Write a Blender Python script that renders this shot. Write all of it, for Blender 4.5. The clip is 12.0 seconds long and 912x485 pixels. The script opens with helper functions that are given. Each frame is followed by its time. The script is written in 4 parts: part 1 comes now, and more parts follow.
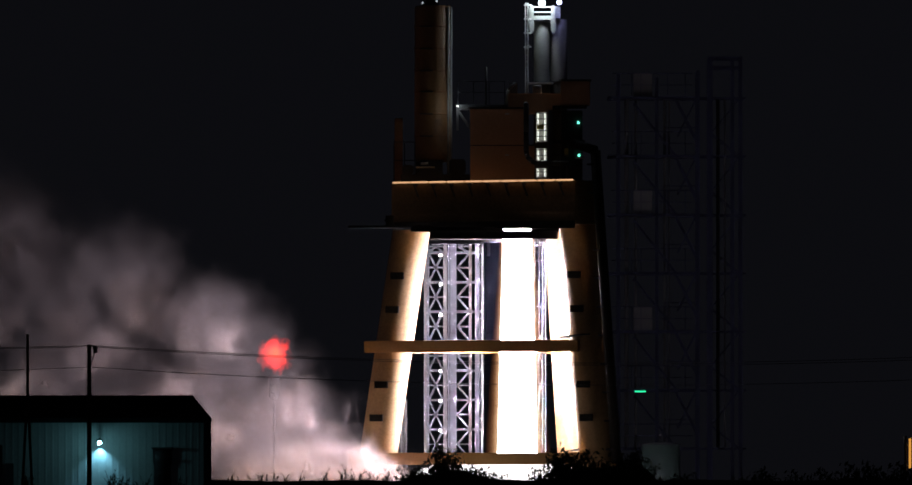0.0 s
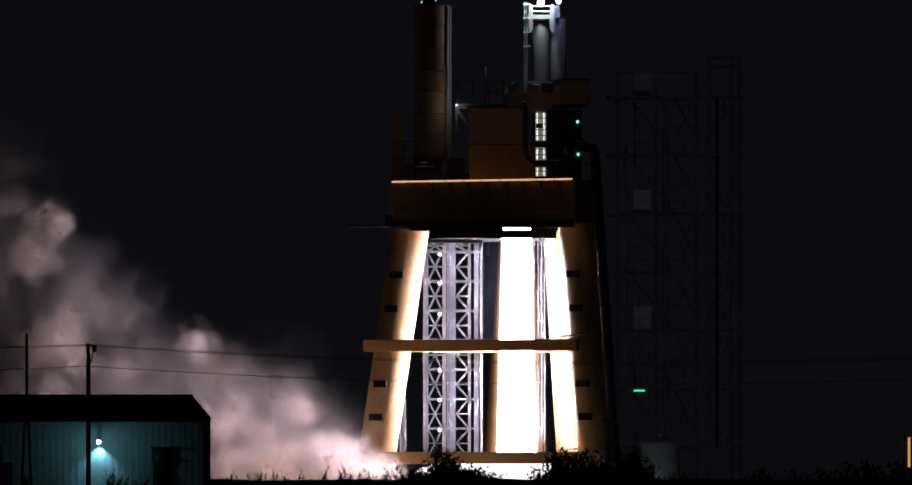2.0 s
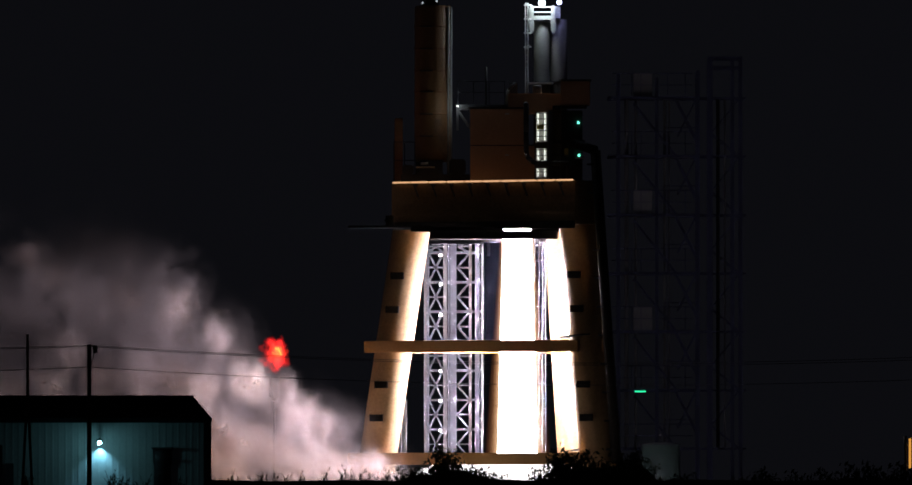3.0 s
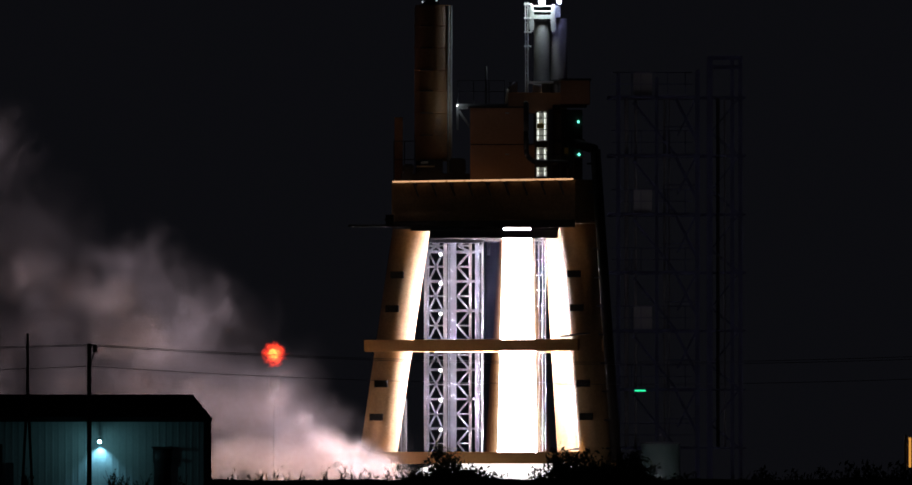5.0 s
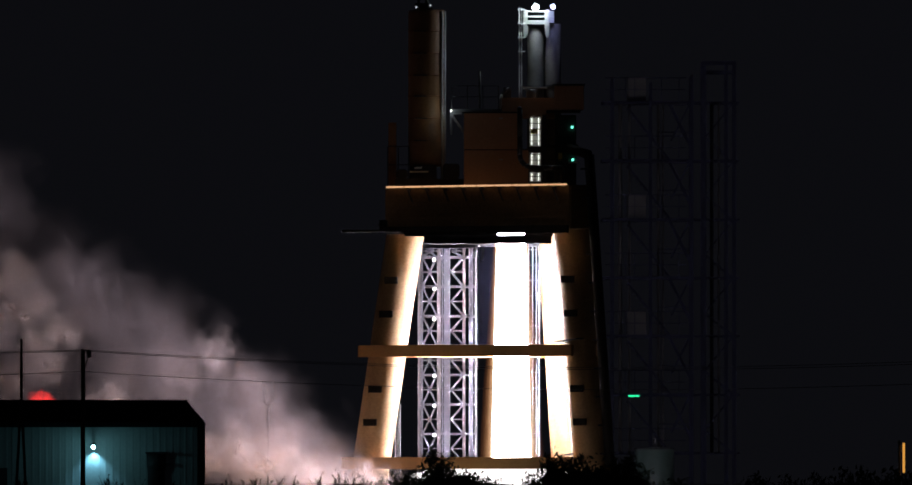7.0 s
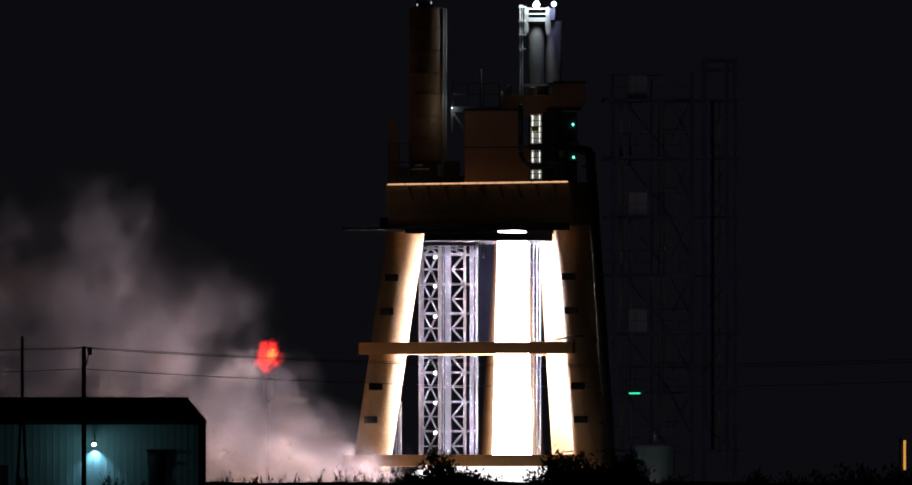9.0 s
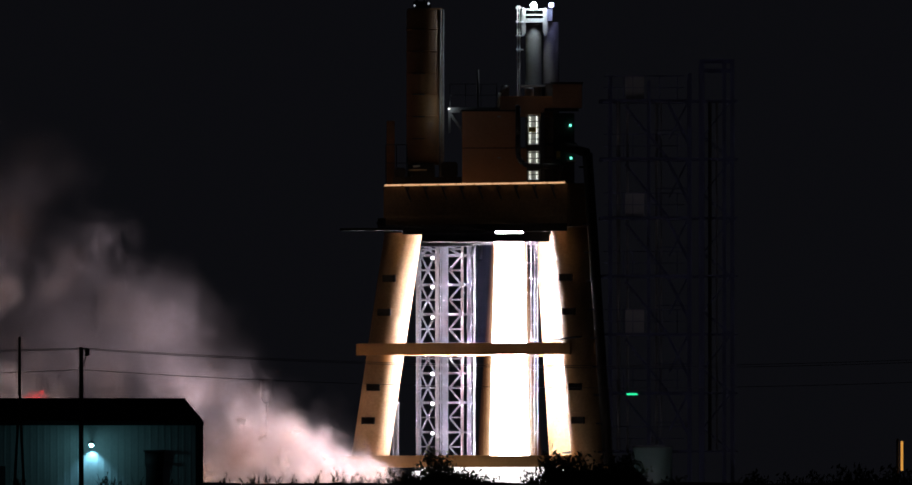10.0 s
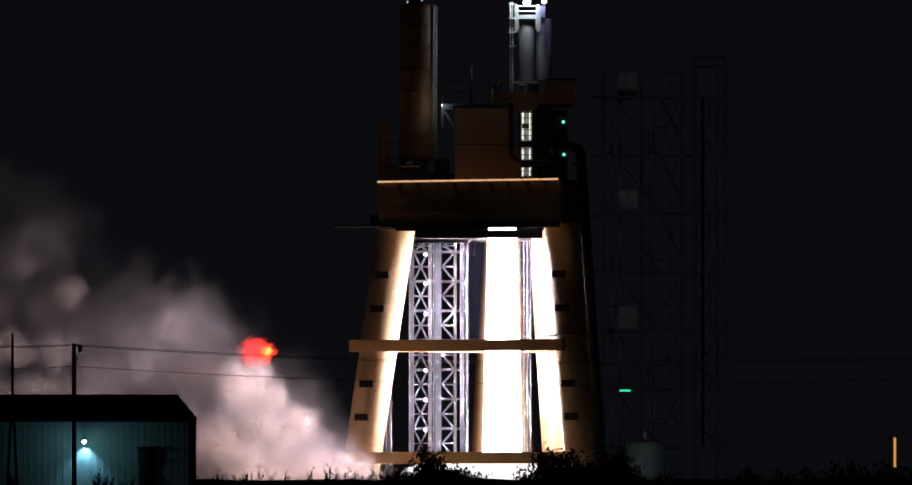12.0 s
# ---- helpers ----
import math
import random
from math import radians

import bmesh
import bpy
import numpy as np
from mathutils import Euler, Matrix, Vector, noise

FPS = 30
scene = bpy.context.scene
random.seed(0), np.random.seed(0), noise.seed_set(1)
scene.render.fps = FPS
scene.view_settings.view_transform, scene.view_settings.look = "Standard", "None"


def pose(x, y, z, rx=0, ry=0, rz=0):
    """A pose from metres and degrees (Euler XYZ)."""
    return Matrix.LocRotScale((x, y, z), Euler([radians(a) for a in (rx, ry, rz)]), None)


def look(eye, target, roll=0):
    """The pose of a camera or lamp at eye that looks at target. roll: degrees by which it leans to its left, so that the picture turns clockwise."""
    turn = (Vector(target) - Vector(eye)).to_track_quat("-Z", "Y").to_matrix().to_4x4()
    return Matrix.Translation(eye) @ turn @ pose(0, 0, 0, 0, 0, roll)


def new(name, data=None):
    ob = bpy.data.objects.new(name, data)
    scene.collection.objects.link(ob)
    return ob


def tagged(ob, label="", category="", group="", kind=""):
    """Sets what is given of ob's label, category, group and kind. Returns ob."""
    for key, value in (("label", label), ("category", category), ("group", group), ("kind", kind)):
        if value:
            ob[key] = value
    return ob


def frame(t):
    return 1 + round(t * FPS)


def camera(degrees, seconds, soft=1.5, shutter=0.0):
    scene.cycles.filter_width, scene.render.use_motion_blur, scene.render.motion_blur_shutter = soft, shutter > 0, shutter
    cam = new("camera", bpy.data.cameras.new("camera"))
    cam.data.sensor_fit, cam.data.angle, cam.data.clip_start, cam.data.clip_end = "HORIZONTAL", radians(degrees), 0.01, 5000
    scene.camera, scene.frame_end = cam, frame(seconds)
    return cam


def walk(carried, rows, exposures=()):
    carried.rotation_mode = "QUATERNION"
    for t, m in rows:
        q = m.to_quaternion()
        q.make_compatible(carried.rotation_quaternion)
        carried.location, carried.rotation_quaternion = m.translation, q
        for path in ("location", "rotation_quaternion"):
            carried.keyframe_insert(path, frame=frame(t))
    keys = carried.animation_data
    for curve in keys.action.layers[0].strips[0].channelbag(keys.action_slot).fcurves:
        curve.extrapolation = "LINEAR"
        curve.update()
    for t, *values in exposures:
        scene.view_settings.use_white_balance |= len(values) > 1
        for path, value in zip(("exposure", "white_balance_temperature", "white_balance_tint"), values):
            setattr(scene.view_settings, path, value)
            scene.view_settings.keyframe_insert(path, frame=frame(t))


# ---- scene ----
# A rocket engine firing on a tripod test stand at night, seen from far off through a long lens.
PATH = [(0, 90.9215, 0.0033), (0.5, 90.9215, 0.0033), (1, 90.9215, 0.0033), (1.5, 90.9215, 0.0033), (2, 90.9183, 0.0000), (2.5, 90.9183, 0.0000), (3, 90.9215, 0.0033), (5, 90.9183, 0.0033), (5.5, 90.9283, 0.0000), (6, 90.9183, -0.0100), (6.5, 90.9283, -0.0033), (7, 90.9382, -0.0200), (9, 90.9283, -0.0167), (9.5, 90.9315, -0.0167), (10, 90.9315, -0.0267), (10.5, 90.9415, -0.0332), (11, 90.9350, -0.0364), (11.5, 90.9116, -0.0464), (12, 90.9183, -0.0531)]
EYE_HEIGHT = 3.0
cam = camera(3.4, 12.0, soft=1.6)
walk(cam, [(t, pose(0, 0, EYE_HEIGHT, tilt, 0, turn)) for t, tilt, turn in PATH])

# ---- light: a moonless night sky; exhaust, lamps and added glows do the rest ----
scene.cycles.transparent_max_bounces = 220
world = bpy.data.worlds.new("night_sky")
scene.world = world
world.use_nodes = True
world.node_tree.nodes["Background"].inputs[0].default_value = (0.78, 0.80, 1.08, 1)
world.node_tree.nodes["Background"].inputs[1].default_value = 0.0045
scene.view_settings.exposure = 0.0
PLUME_POWER = 360.0
SHEET_POWER = 1.7
FRONT_FILL_POWER = 1.1


# ---- materials ----
def nodes_of(name):
    m = bpy.data.materials.new(name)
    m.use_nodes = True
    n, l = m.node_tree.nodes, m.node_tree.links
    return m, n, l, n["Principled BSDF"]


def surface(name, a, b, rough=0.7, metal=0.0, scale=1.5, fine=14.0, bump=0.3, depth=0.02, stretch=(1, 1, 1), shine=0.5):
    """Two-scale mottled surface between colours a and b, with relief."""
    m, n, l, p = nodes_of(name)
    tc, mp = n.new("ShaderNodeTexCoord"), n.new("ShaderNodeMapping")
    mp.inputs["Scale"].default_value = stretch
    l.new(tc.outputs["Object"], mp.inputs[0])
    big, small = n.new("ShaderNodeTexNoise"), n.new("ShaderNodeTexNoise")
    big.inputs["Scale"].default_value, big.inputs["Detail"].default_value = scale, 5
    small.inputs["Scale"].default_value, small.inputs["Detail"].default_value = fine, 6
    for t in (big, small):
        l.new(mp.outputs[0], t.inputs["Vector"])
    mix = n.new("ShaderNodeMath")
    mix.operation = "MULTIPLY_ADD"
    mix.inputs[1].default_value = 0.45
    l.new(small.outputs[0], mix.inputs[0])
    add = n.new("ShaderNodeMath")
    add.operation = "MULTIPLY"
    add.inputs[1].default_value = 0.65
    l.new(big.outputs[0], add.inputs[0])
    l.new(add.outputs[0], mix.inputs[2])
    ramp = n.new("ShaderNodeValToRGB")
    ramp.color_ramp.elements[0].position, ramp.color_ramp.elements[1].position = 0.36, 0.72
    ramp.color_ramp.elements[0].color, ramp.color_ramp.elements[1].color = (*a, 1), (*b, 1)
    l.new(mix.outputs[0], ramp.inputs[0])
    l.new(ramp.outputs[0], p.inputs["Base Color"])
    r = n.new("ShaderNodeMapRange")
    r.inputs[3].default_value, r.inputs[4].default_value = rough - 0.12, min(1, rough + 0.12)
    l.new(big.outputs[0], r.inputs[0])
    l.new(r.outputs[0], p.inputs["Roughness"])
    p.inputs["Metallic"].default_value = metal
    p.inputs["Specular IOR Level"].default_value = shine
    bp = n.new("ShaderNodeBump")
    bp.inputs["Strength"].default_value, bp.inputs["Distance"].default_value = bump, depth
    l.new(mix.outputs[0], bp.inputs["Height"])
    l.new(bp.outputs[0], p.inputs["Normal"])
    return m


def glow(name, colour, power):
    m, n, l, p = nodes_of(name)
    n.remove(p)
    e = n.new("ShaderNodeEmission")
    e.inputs[0].default_value, e.inputs[1].default_value = (*colour, 1), power
    l.new(e.outputs[0], n["Material Output"].inputs[0])
    return m


def soft_glow(name, inner, outer, power, alpha, low=0.30, high=0.95, scale=2.2):
    """Burning gas: emission whose density fades from the middle of the piece outward, torn by noise."""
    m, n, l, p = nodes_of(name)
    n.remove(p)
    tc = n.new("ShaderNodeTexCoord")
    size = n.new("ShaderNodeVectorMath")
    size.operation = "LENGTH"
    l.new(tc.outputs["Object"], size.inputs[0])
    nz = n.new("ShaderNodeTexNoise")
    nz.inputs["Scale"].default_value, nz.inputs["Detail"].default_value = scale, 4
    l.new(tc.outputs["Object"], nz.inputs["Vector"])
    s = n.new("ShaderNodeMath")
    s.operation = "MULTIPLY_ADD"
    s.inputs[1].default_value, s.inputs[2].default_value = 1.6, -0.8
    l.new(nz.outputs[0], s.inputs[0])
    d = n.new("ShaderNodeMath")
    d.operation = "ADD"
    l.new(size.outputs["Value"], d.inputs[0])
    l.new(s.outputs[0], d.inputs[1])
    fall = n.new("ShaderNodeMapRange")
    fall.interpolation_type = "SMOOTHSTEP"
    fall.inputs[1].default_value, fall.inputs[2].default_value = low, high
    fall.inputs[3].default_value, fall.inputs[4].default_value = alpha, 0.0
    l.new(d.outputs[0], fall.inputs[0])
    ramp = n.new("ShaderNodeValToRGB")
    ramp.color_ramp.elements[0].position, ramp.color_ramp.elements[1].position = low * 0.5, high
    ramp.color_ramp.elements[0].color, ramp.color_ramp.elements[1].color = (*inner, 1), (*outer, 1)
    l.new(d.outputs[0], ramp.inputs[0])
    e, t, mx = n.new("ShaderNodeEmission"), n.new("ShaderNodeBsdfTransparent"), n.new("ShaderNodeMixShader")
    l.new(ramp.outputs[0], e.inputs[0])
    e.inputs[1].default_value = power
    l.new(fall.outputs[0], mx.inputs[0])
    l.new(t.outputs[0], mx.inputs[1])
    l.new(e.outputs[0], mx.inputs[2])
    l.new(mx.outputs[0], n["Material Output"].inputs[0])
    return m


def smoke_material(name, colour, alpha, scale, low=0.25, high=1.0, torn=3.2):
    """Steam and dust: light scattered both ways, density fading outward through torn noise (pieces have radius 1 before scaling)."""
    m, n, l, p = nodes_of(name)
    n.remove(p)
    tc, info = n.new("ShaderNodeTexCoord"), n.new("ShaderNodeObjectInfo")
    off = n.new("ShaderNodeVectorMath")
    off.operation = "MULTIPLY_ADD"
    off.inputs[1].default_value = (37, 53, 71)
    l.new(info.outputs["Random"], off.inputs[0])
    l.new(tc.outputs["Object"], off.inputs[2])
    size, bent = n.new("ShaderNodeVectorMath"), n.new("ShaderNodeVectorMath")
    size.operation = bent.operation = "LENGTH"
    l.new(tc.outputs["Object"], size.inputs[0])
    warp, push, moved = n.new("ShaderNodeTexNoise"), n.new("ShaderNodeVectorMath"), n.new("ShaderNodeVectorMath")
    warp.inputs["Scale"].default_value, warp.inputs["Detail"].default_value = 1.4, 3
    l.new(off.outputs[0], warp.inputs["Vector"])
    push.operation, moved.operation = "SUBTRACT", "MULTIPLY_ADD"
    push.inputs[1].default_value, moved.inputs[1].default_value = (0.5, 0.5, 0.5), (1.7, 1.7, 1.7)
    l.new(warp.outputs["Color"], push.inputs[0])
    l.new(push.outputs[0], moved.inputs[0])
    l.new(tc.outputs["Object"], moved.inputs[2])
    l.new(moved.outputs[0], bent.inputs[0])
    nz = n.new("ShaderNodeTexNoise")
    nz.inputs["Scale"].default_value, nz.inputs["Detail"].default_value, nz.inputs["Roughness"].default_value = scale, 7, 0.6
    l.new(off.outputs[0], nz.inputs["Vector"])
    s = n.new("ShaderNodeMath")
    s.operation = "MULTIPLY_ADD"
    s.inputs[1].default_value, s.inputs[2].default_value = torn, -torn / 2
    l.new(nz.outputs[0], s.inputs[0])
    d = n.new("ShaderNodeMath")
    d.operation = "ADD"
    l.new(bent.outputs["Value"], d.inputs[0])
    l.new(s.outputs[0], d.inputs[1])
    fall = n.new("ShaderNodeMapRange")
    fall.interpolation_type = "SMOOTHSTEP"
    fall.inputs[1].default_value, fall.inputs[2].default_value = low, high
    fall.inputs[3].default_value, fall.inputs[4].default_value = alpha, 0.0
    l.new(d.outputs[0], fall.inputs[0])
    rim = n.new("ShaderNodeMapRange")
    rim.interpolation_type = "SMOOTHSTEP"
    rim.inputs[1].default_value, rim.inputs[2].default_value = 0.35, 1.0
    rim.inputs[3].default_value, rim.inputs[4].default_value = 1.0, 0.0
    l.new(size.outputs["Value"], rim.inputs[0])
    both = n.new("ShaderNodeMath")
    both.operation = "MULTIPLY"
    l.new(fall.outputs[0], both.inputs[0])
    l.new(rim.outputs[0], both.inputs[1])
    bp = n.new("ShaderNodeBump")
    bp.inputs["Strength"].default_value, bp.inputs["Distance"].default_value = 0.35, 0.6
    l.new(warp.outputs[0], bp.inputs["Height"])
    df, tl, tr = n.new("ShaderNodeBsdfDiffuse"), n.new("ShaderNodeBsdfTranslucent"), n.new("ShaderNodeBsdfTransparent")
    for q in (df, tl):
        q.inputs["Color"].default_value = (*colour, 1)
        l.new(bp.outputs[0], q.inputs["Normal"])
    half, mx = n.new("ShaderNodeMixShader"), n.new("ShaderNodeMixShader")
    half.inputs[0].default_value = 0.5
    l.new(df.outputs[0], half.inputs[1])
    l.new(tl.outputs[0], half.inputs[2])
    l.new(both.outputs[0], mx.inputs[0])
    l.new(tr.outputs[0], mx.inputs[1])
    l.new(half.outputs[0], mx.inputs[2])
    l.new(mx.outputs[0], n["Material Output"].inputs[0])
    return m


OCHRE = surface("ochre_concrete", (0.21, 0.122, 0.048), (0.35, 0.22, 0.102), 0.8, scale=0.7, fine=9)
# Ochre concrete darkened to imitate the weaker light on the deck's face.
DECK_CONCRETE = surface("dimmed_deck_concrete", (0.075, 0.043, 0.016), (0.17, 0.105, 0.042), 0.85, scale=0.5, fine=7)
RUSTY_GALV = surface("rust_streaked_galvanised_steel", (0.008, 0.0055, 0.005), (0.028, 0.0235, 0.023), 0.6, 0.2, scale=1.6, fine=14, stretch=(1, 1, 0.25))
# Near-black steel for the plates, ties, boom and conduit.
BLACK_PLATE = surface("black_plate", (0.010, 0.009, 0.008), (0.022, 0.019, 0.016), 0.9, scale=3, fine=18, bump=0.2, shine=0.1)
OCHRE_STEEL = surface("ochre_painted_steel", (0.27, 0.132, 0.034), (0.39, 0.205, 0.058), 0.55, scale=0.6, fine=12, bump=0.15)
# Pale copy of the galvanising, for fittings out of the exhaust's light.
GALV_TOP = surface("undimmed_galvanised", (0.40, 0.42, 0.43), (0.58, 0.60, 0.61), 0.45, 0.2, scale=2.5, fine=25, bump=0.1)
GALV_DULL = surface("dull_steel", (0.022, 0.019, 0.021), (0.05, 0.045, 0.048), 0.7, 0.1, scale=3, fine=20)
# Galvanised steel with its colour darkened against the exhaust's glare.
DIMMED_GALV = surface("dimmed_galvanised_steel", (0.006, 0.0063, 0.0105), (0.021, 0.0215, 0.030), 0.5, 0.3, scale=2.5, fine=25, bump=0.12)
DARK_STEEL = surface("dark_steel", (0.02, 0.02, 0.024), (0.05, 0.047, 0.047), 0.65, 0.1, scale=2, fine=20, bump=0.15)
GREY_PANEL = surface("grey_panel", (0.06, 0.062, 0.075), (0.10, 0.10, 0.115), 0.5, 0.2, scale=1.2, fine=12, bump=0.15)
BLUE_STEEL = surface("blue_steel", (0.007, 0.008, 0.018), (0.018, 0.020, 0.042), 0.7, 0.0, scale=1.5, fine=15, bump=0.15, shine=0.1)
WHITE_TANK = surface("white_tank_paint", (0.50, 0.50, 0.48), (0.70, 0.70, 0.68), 0.4, scale=1.2, fine=10, bump=0.08)
RUST = surface("rusted_plate", (0.16, 0.07, 0.03), (0.30, 0.14, 0.06), 0.8, scale=1.8, fine=16)
SOIL = surface("dark_soil", (0.025, 0.02, 0.015), (0.06, 0.048, 0.035), 0.95, scale=0.15, fine=3, bump=0.6, depth=0.08)
# Pad concrete darkened to cut the light it throws up at the stand.
CONCRETE = surface("darkened_concrete", (0.035, 0.032, 0.03), (0.09, 0.085, 0.08), 0.9, scale=0.3, fine=4)
WALL_SHEET = surface("pale_wall_sheet", (0.36, 0.44, 0.44), (0.48, 0.56, 0.55), 0.5, 0.0, scale=0.8, fine=10, bump=0.1)
ROOF_SHEET = surface("dark_roof_sheet", (0.012, 0.012, 0.014), (0.025, 0.025, 0.028), 0.9, 0.0, scale=0.8, fine=10, bump=0.1, shine=0.0)
WOOD_POLE = surface("weathered_pole_wood", (0.03, 0.022, 0.016), (0.07, 0.05, 0.035), 0.9, scale=3, fine=20, stretch=(1, 1, 0.1))
RUBBER = surface("black_cable", (0.012, 0.012, 0.012), (0.022, 0.022, 0.022), 0.6, scale=5, fine=30, bump=0.1)
LEAF = surface("dark_leaf", (0.022, 0.032, 0.012), (0.05, 0.06, 0.022), 0.8, scale=2, fine=12)
BARK = surface("dark_bark", (0.03, 0.022, 0.016), (0.06, 0.045, 0.03), 0.9, scale=4, fine=20)
LAMP_WHITE = glow("lamp_white", (0.85, 0.97, 1.0), 12)
LAMP_BLUE = glow("lamp_blue", (0.55, 0.6, 1.0), 8)
LAMP_CYAN = glow("lamp_cyan", (0.35, 0.85, 1.0), 60)
LAMP_GREEN = glow("lamp_green", (0.03, 0.9, 0.38), 1.3)
LAMP_TEAL = glow("lamp_teal", (0.15, 0.95, 0.65), 2.0)
LAMP_AMBER = glow("lamp_amber", (1.0, 0.45, 0.08), 0.7)
SHEET = glow("spread_exhaust", (1.0, 0.93, 0.92), SHEET_POWER)
# Unseen glows added behind the bank, for the smoke and the stand's fronts.
SMOKE_FILL = glow("smoke_fill_glow", (1.0, 0.72, 0.52), 5.2)
FRONT_FILL = glow("front_fill_glow", (1.0, 0.90, 0.90), FRONT_FILL_POWER)
PLUME_CORE = glow("exhaust_core", (0.97, 0.90, 1.04), PLUME_POWER)


# ---- mesh helpers ----
def box(bm, x0, x1, y0, y1, z0, z1):
    v = [bm.verts.new((x, y, z)) for z in (z0, z1) for x, y in ((x0, y0), (x1, y0), (x1, y1), (x0, y1))]
    for f in ((3, 2, 1, 0), (4, 5, 6, 7), (0, 1, 5, 4), (1, 2, 6, 5), (2, 3, 7, 6), (3, 0, 4, 7)):
        bm.faces.new([v[i] for i in f])


def rod(bm, a, b, r, seg=8, r2=None, cap=True):
    """A round bar from a to b."""
    a, b = Vector(a), Vector(b)
    q = (b - a).to_track_quat("Z", "Y")
    rings = []
    for c, rad in ((a, r), (b, r if r2 is None else r2)):
        rings.append([bm.verts.new(c + q @ Vector((rad * math.cos(i * 2 * math.pi / seg), rad * math.sin(i * 2 * math.pi / seg), 0))) for i in range(seg)])
    for i in range(seg):
        j = (i + 1) % seg
        bm.faces.new((rings[0][i], rings[0][j], rings[1][j], rings[1][i])).smooth = seg > 6
    if cap:
        bm.faces.new(rings[0][::-1])
        bm.faces.new(rings[1])


def bar(bm, a, b, w, h):
    """A square bar from a to b, w across and h deep."""
    a, b = Vector(a), Vector(b)
    q = (b - a).to_track_quat("Z", "Y")
    v = [bm.verts.new(c + q @ Vector((x * w / 2, y * h / 2, 0))) for c in (a, b) for x, y in ((-1, -1), (1, -1), (1, 1), (-1, 1))]
    for f in ((3, 2, 1, 0), (4, 5, 6, 7), (0, 1, 5, 4), (1, 2, 6, 5), (2, 3, 7, 6), (3, 0, 4, 7)):
        bm.faces.new([v[i] for i in f])


def lathe(bm, x, y, profile, seg=32, wobble=0.0):
    """Rings of (radius, z) about the upright line through x, y."""
    rings = []
    for r, z in profile:
        rings.append([bm.verts.new((x + r * (1 + wobble * noise.noise((3 * math.cos(i * 2 * math.pi / seg), 3 * math.sin(i * 2 * math.pi / seg), z))) * math.cos(i * 2 * math.pi / seg),
                                    y + r * (1 + wobble * noise.noise((3 * math.cos(i * 2 * math.pi / seg), 3 * math.sin(i * 2 * math.pi / seg), z))) * math.sin(i * 2 * math.pi / seg), z)) for i in range(seg)])
    for a, b in zip(rings, rings[1:]):
        for i in range(seg):
            bm.faces.new((a[i], a[(i + 1) % seg], b[(i + 1) % seg], b[i])).smooth = True
    bm.faces.new(rings[0][::-1])
    bm.faces.new(rings[-1])


def prism(bm, outline, z0, z1):
    lo, hi = [bm.verts.new((x, y, z0)) for x, y in outline], [bm.verts.new((x, y, z1)) for x, y in outline]
    bm.faces.new(lo[::-1])
    bm.faces.new(hi)
    for i in range(len(lo)):
        j = (i + 1) % len(lo)
        bm.faces.new((lo[i], lo[j], hi[j], hi[i]))


def made(name, bm, material, bevel=0.0):
    if bevel:
        bmesh.ops.bevel(bm, geom=bm.edges[:], offset=bevel, segments=2, affect="EDGES")
    bmesh.ops.recalc_face_normals(bm, faces=bm.faces[:])
    me = bpy.data.meshes.new(name)
    bm.to_mesh(me)
    bm.free()
    me.materials.append(material)
    return new(name, me)


def part(name, bm, material, parent, label="", bevel=0.0):
    ob = made(name, bm, material, bevel)
    ob.parent = parent
    return tagged(ob, label)


def base(name, x, y, z, label, category, group="", kind=""):
    e = new(name)
    e.location = (x, y, z)
    return tagged(e, label, category, group, kind)


def shape(build, *args, **kw):
    bm = bmesh.new()
    build(bm, *args, **kw)
    return bm


# ---- ground ----
def ground():
    bm = bmesh.new()
    size = 6000.0
    box(bm, -size, size, -400, 8000, -4.0, 0.0)
    ob = made("ground", bm, SOIL)
    tagged(ob, "dark flat soil stretching off into the night", "ground", kind="structure")
    bm = bmesh.new()
    prism(bm, [(2.599 + 16 * math.cos(a * math.pi / 12), 660 + 16 * math.sin(a * math.pi / 12)) for a in range(24)], 0.004, 0.12)
    tagged(made("pavement", bm, CONCRETE), "darkened concrete pad under the test stand", "pad", kind="structure")


ground()


def berm():
    """A long low bank of earth with an uneven crest, between the camera and the stand."""
    bm = bmesh.new()
    rows = []
    for i in range(241):
        x = -32 + i * 0.27
        crest = (3.260 if x > -6.95 else 2.984) + 0.05 * noise.noise((x * 0.5, 0, 0)) + 0.02 * noise.noise((x * 3, 5, 0))
        rows.append([bm.verts.new((x, y, z)) for y, z in ((422, 0.0), (426, crest * 0.55), (429, crest * 0.93), (430, crest), (431, crest * 0.94), (434, crest * 0.5), (438, 0.0))])
    for a, b in zip(rows, rows[1:]):
        for j in range(6):
            bm.faces.new((a[j], b[j], b[j + 1], a[j + 1]))
    tagged(made("earth_bank", bm, SOIL), "low bank of dark bare earth", "bank", kind="structure")


berm()

# ---- the tripod test stand ----
CX, CY = 2.599, 660.0
ANGLES = [radians(184.7), radians(304.7), radians(64.7)]
Z_LOW, Z_HIGH = 4.749, 14.118


def leg_centre(k, z):
    r = 5.95 + (4.57 - 5.95) * (z - Z_LOW) / (Z_HIGH - Z_LOW)
    return Vector((CX + r * math.cos(ANGLES[k]), CY + r * math.sin(ANGLES[k]), z))


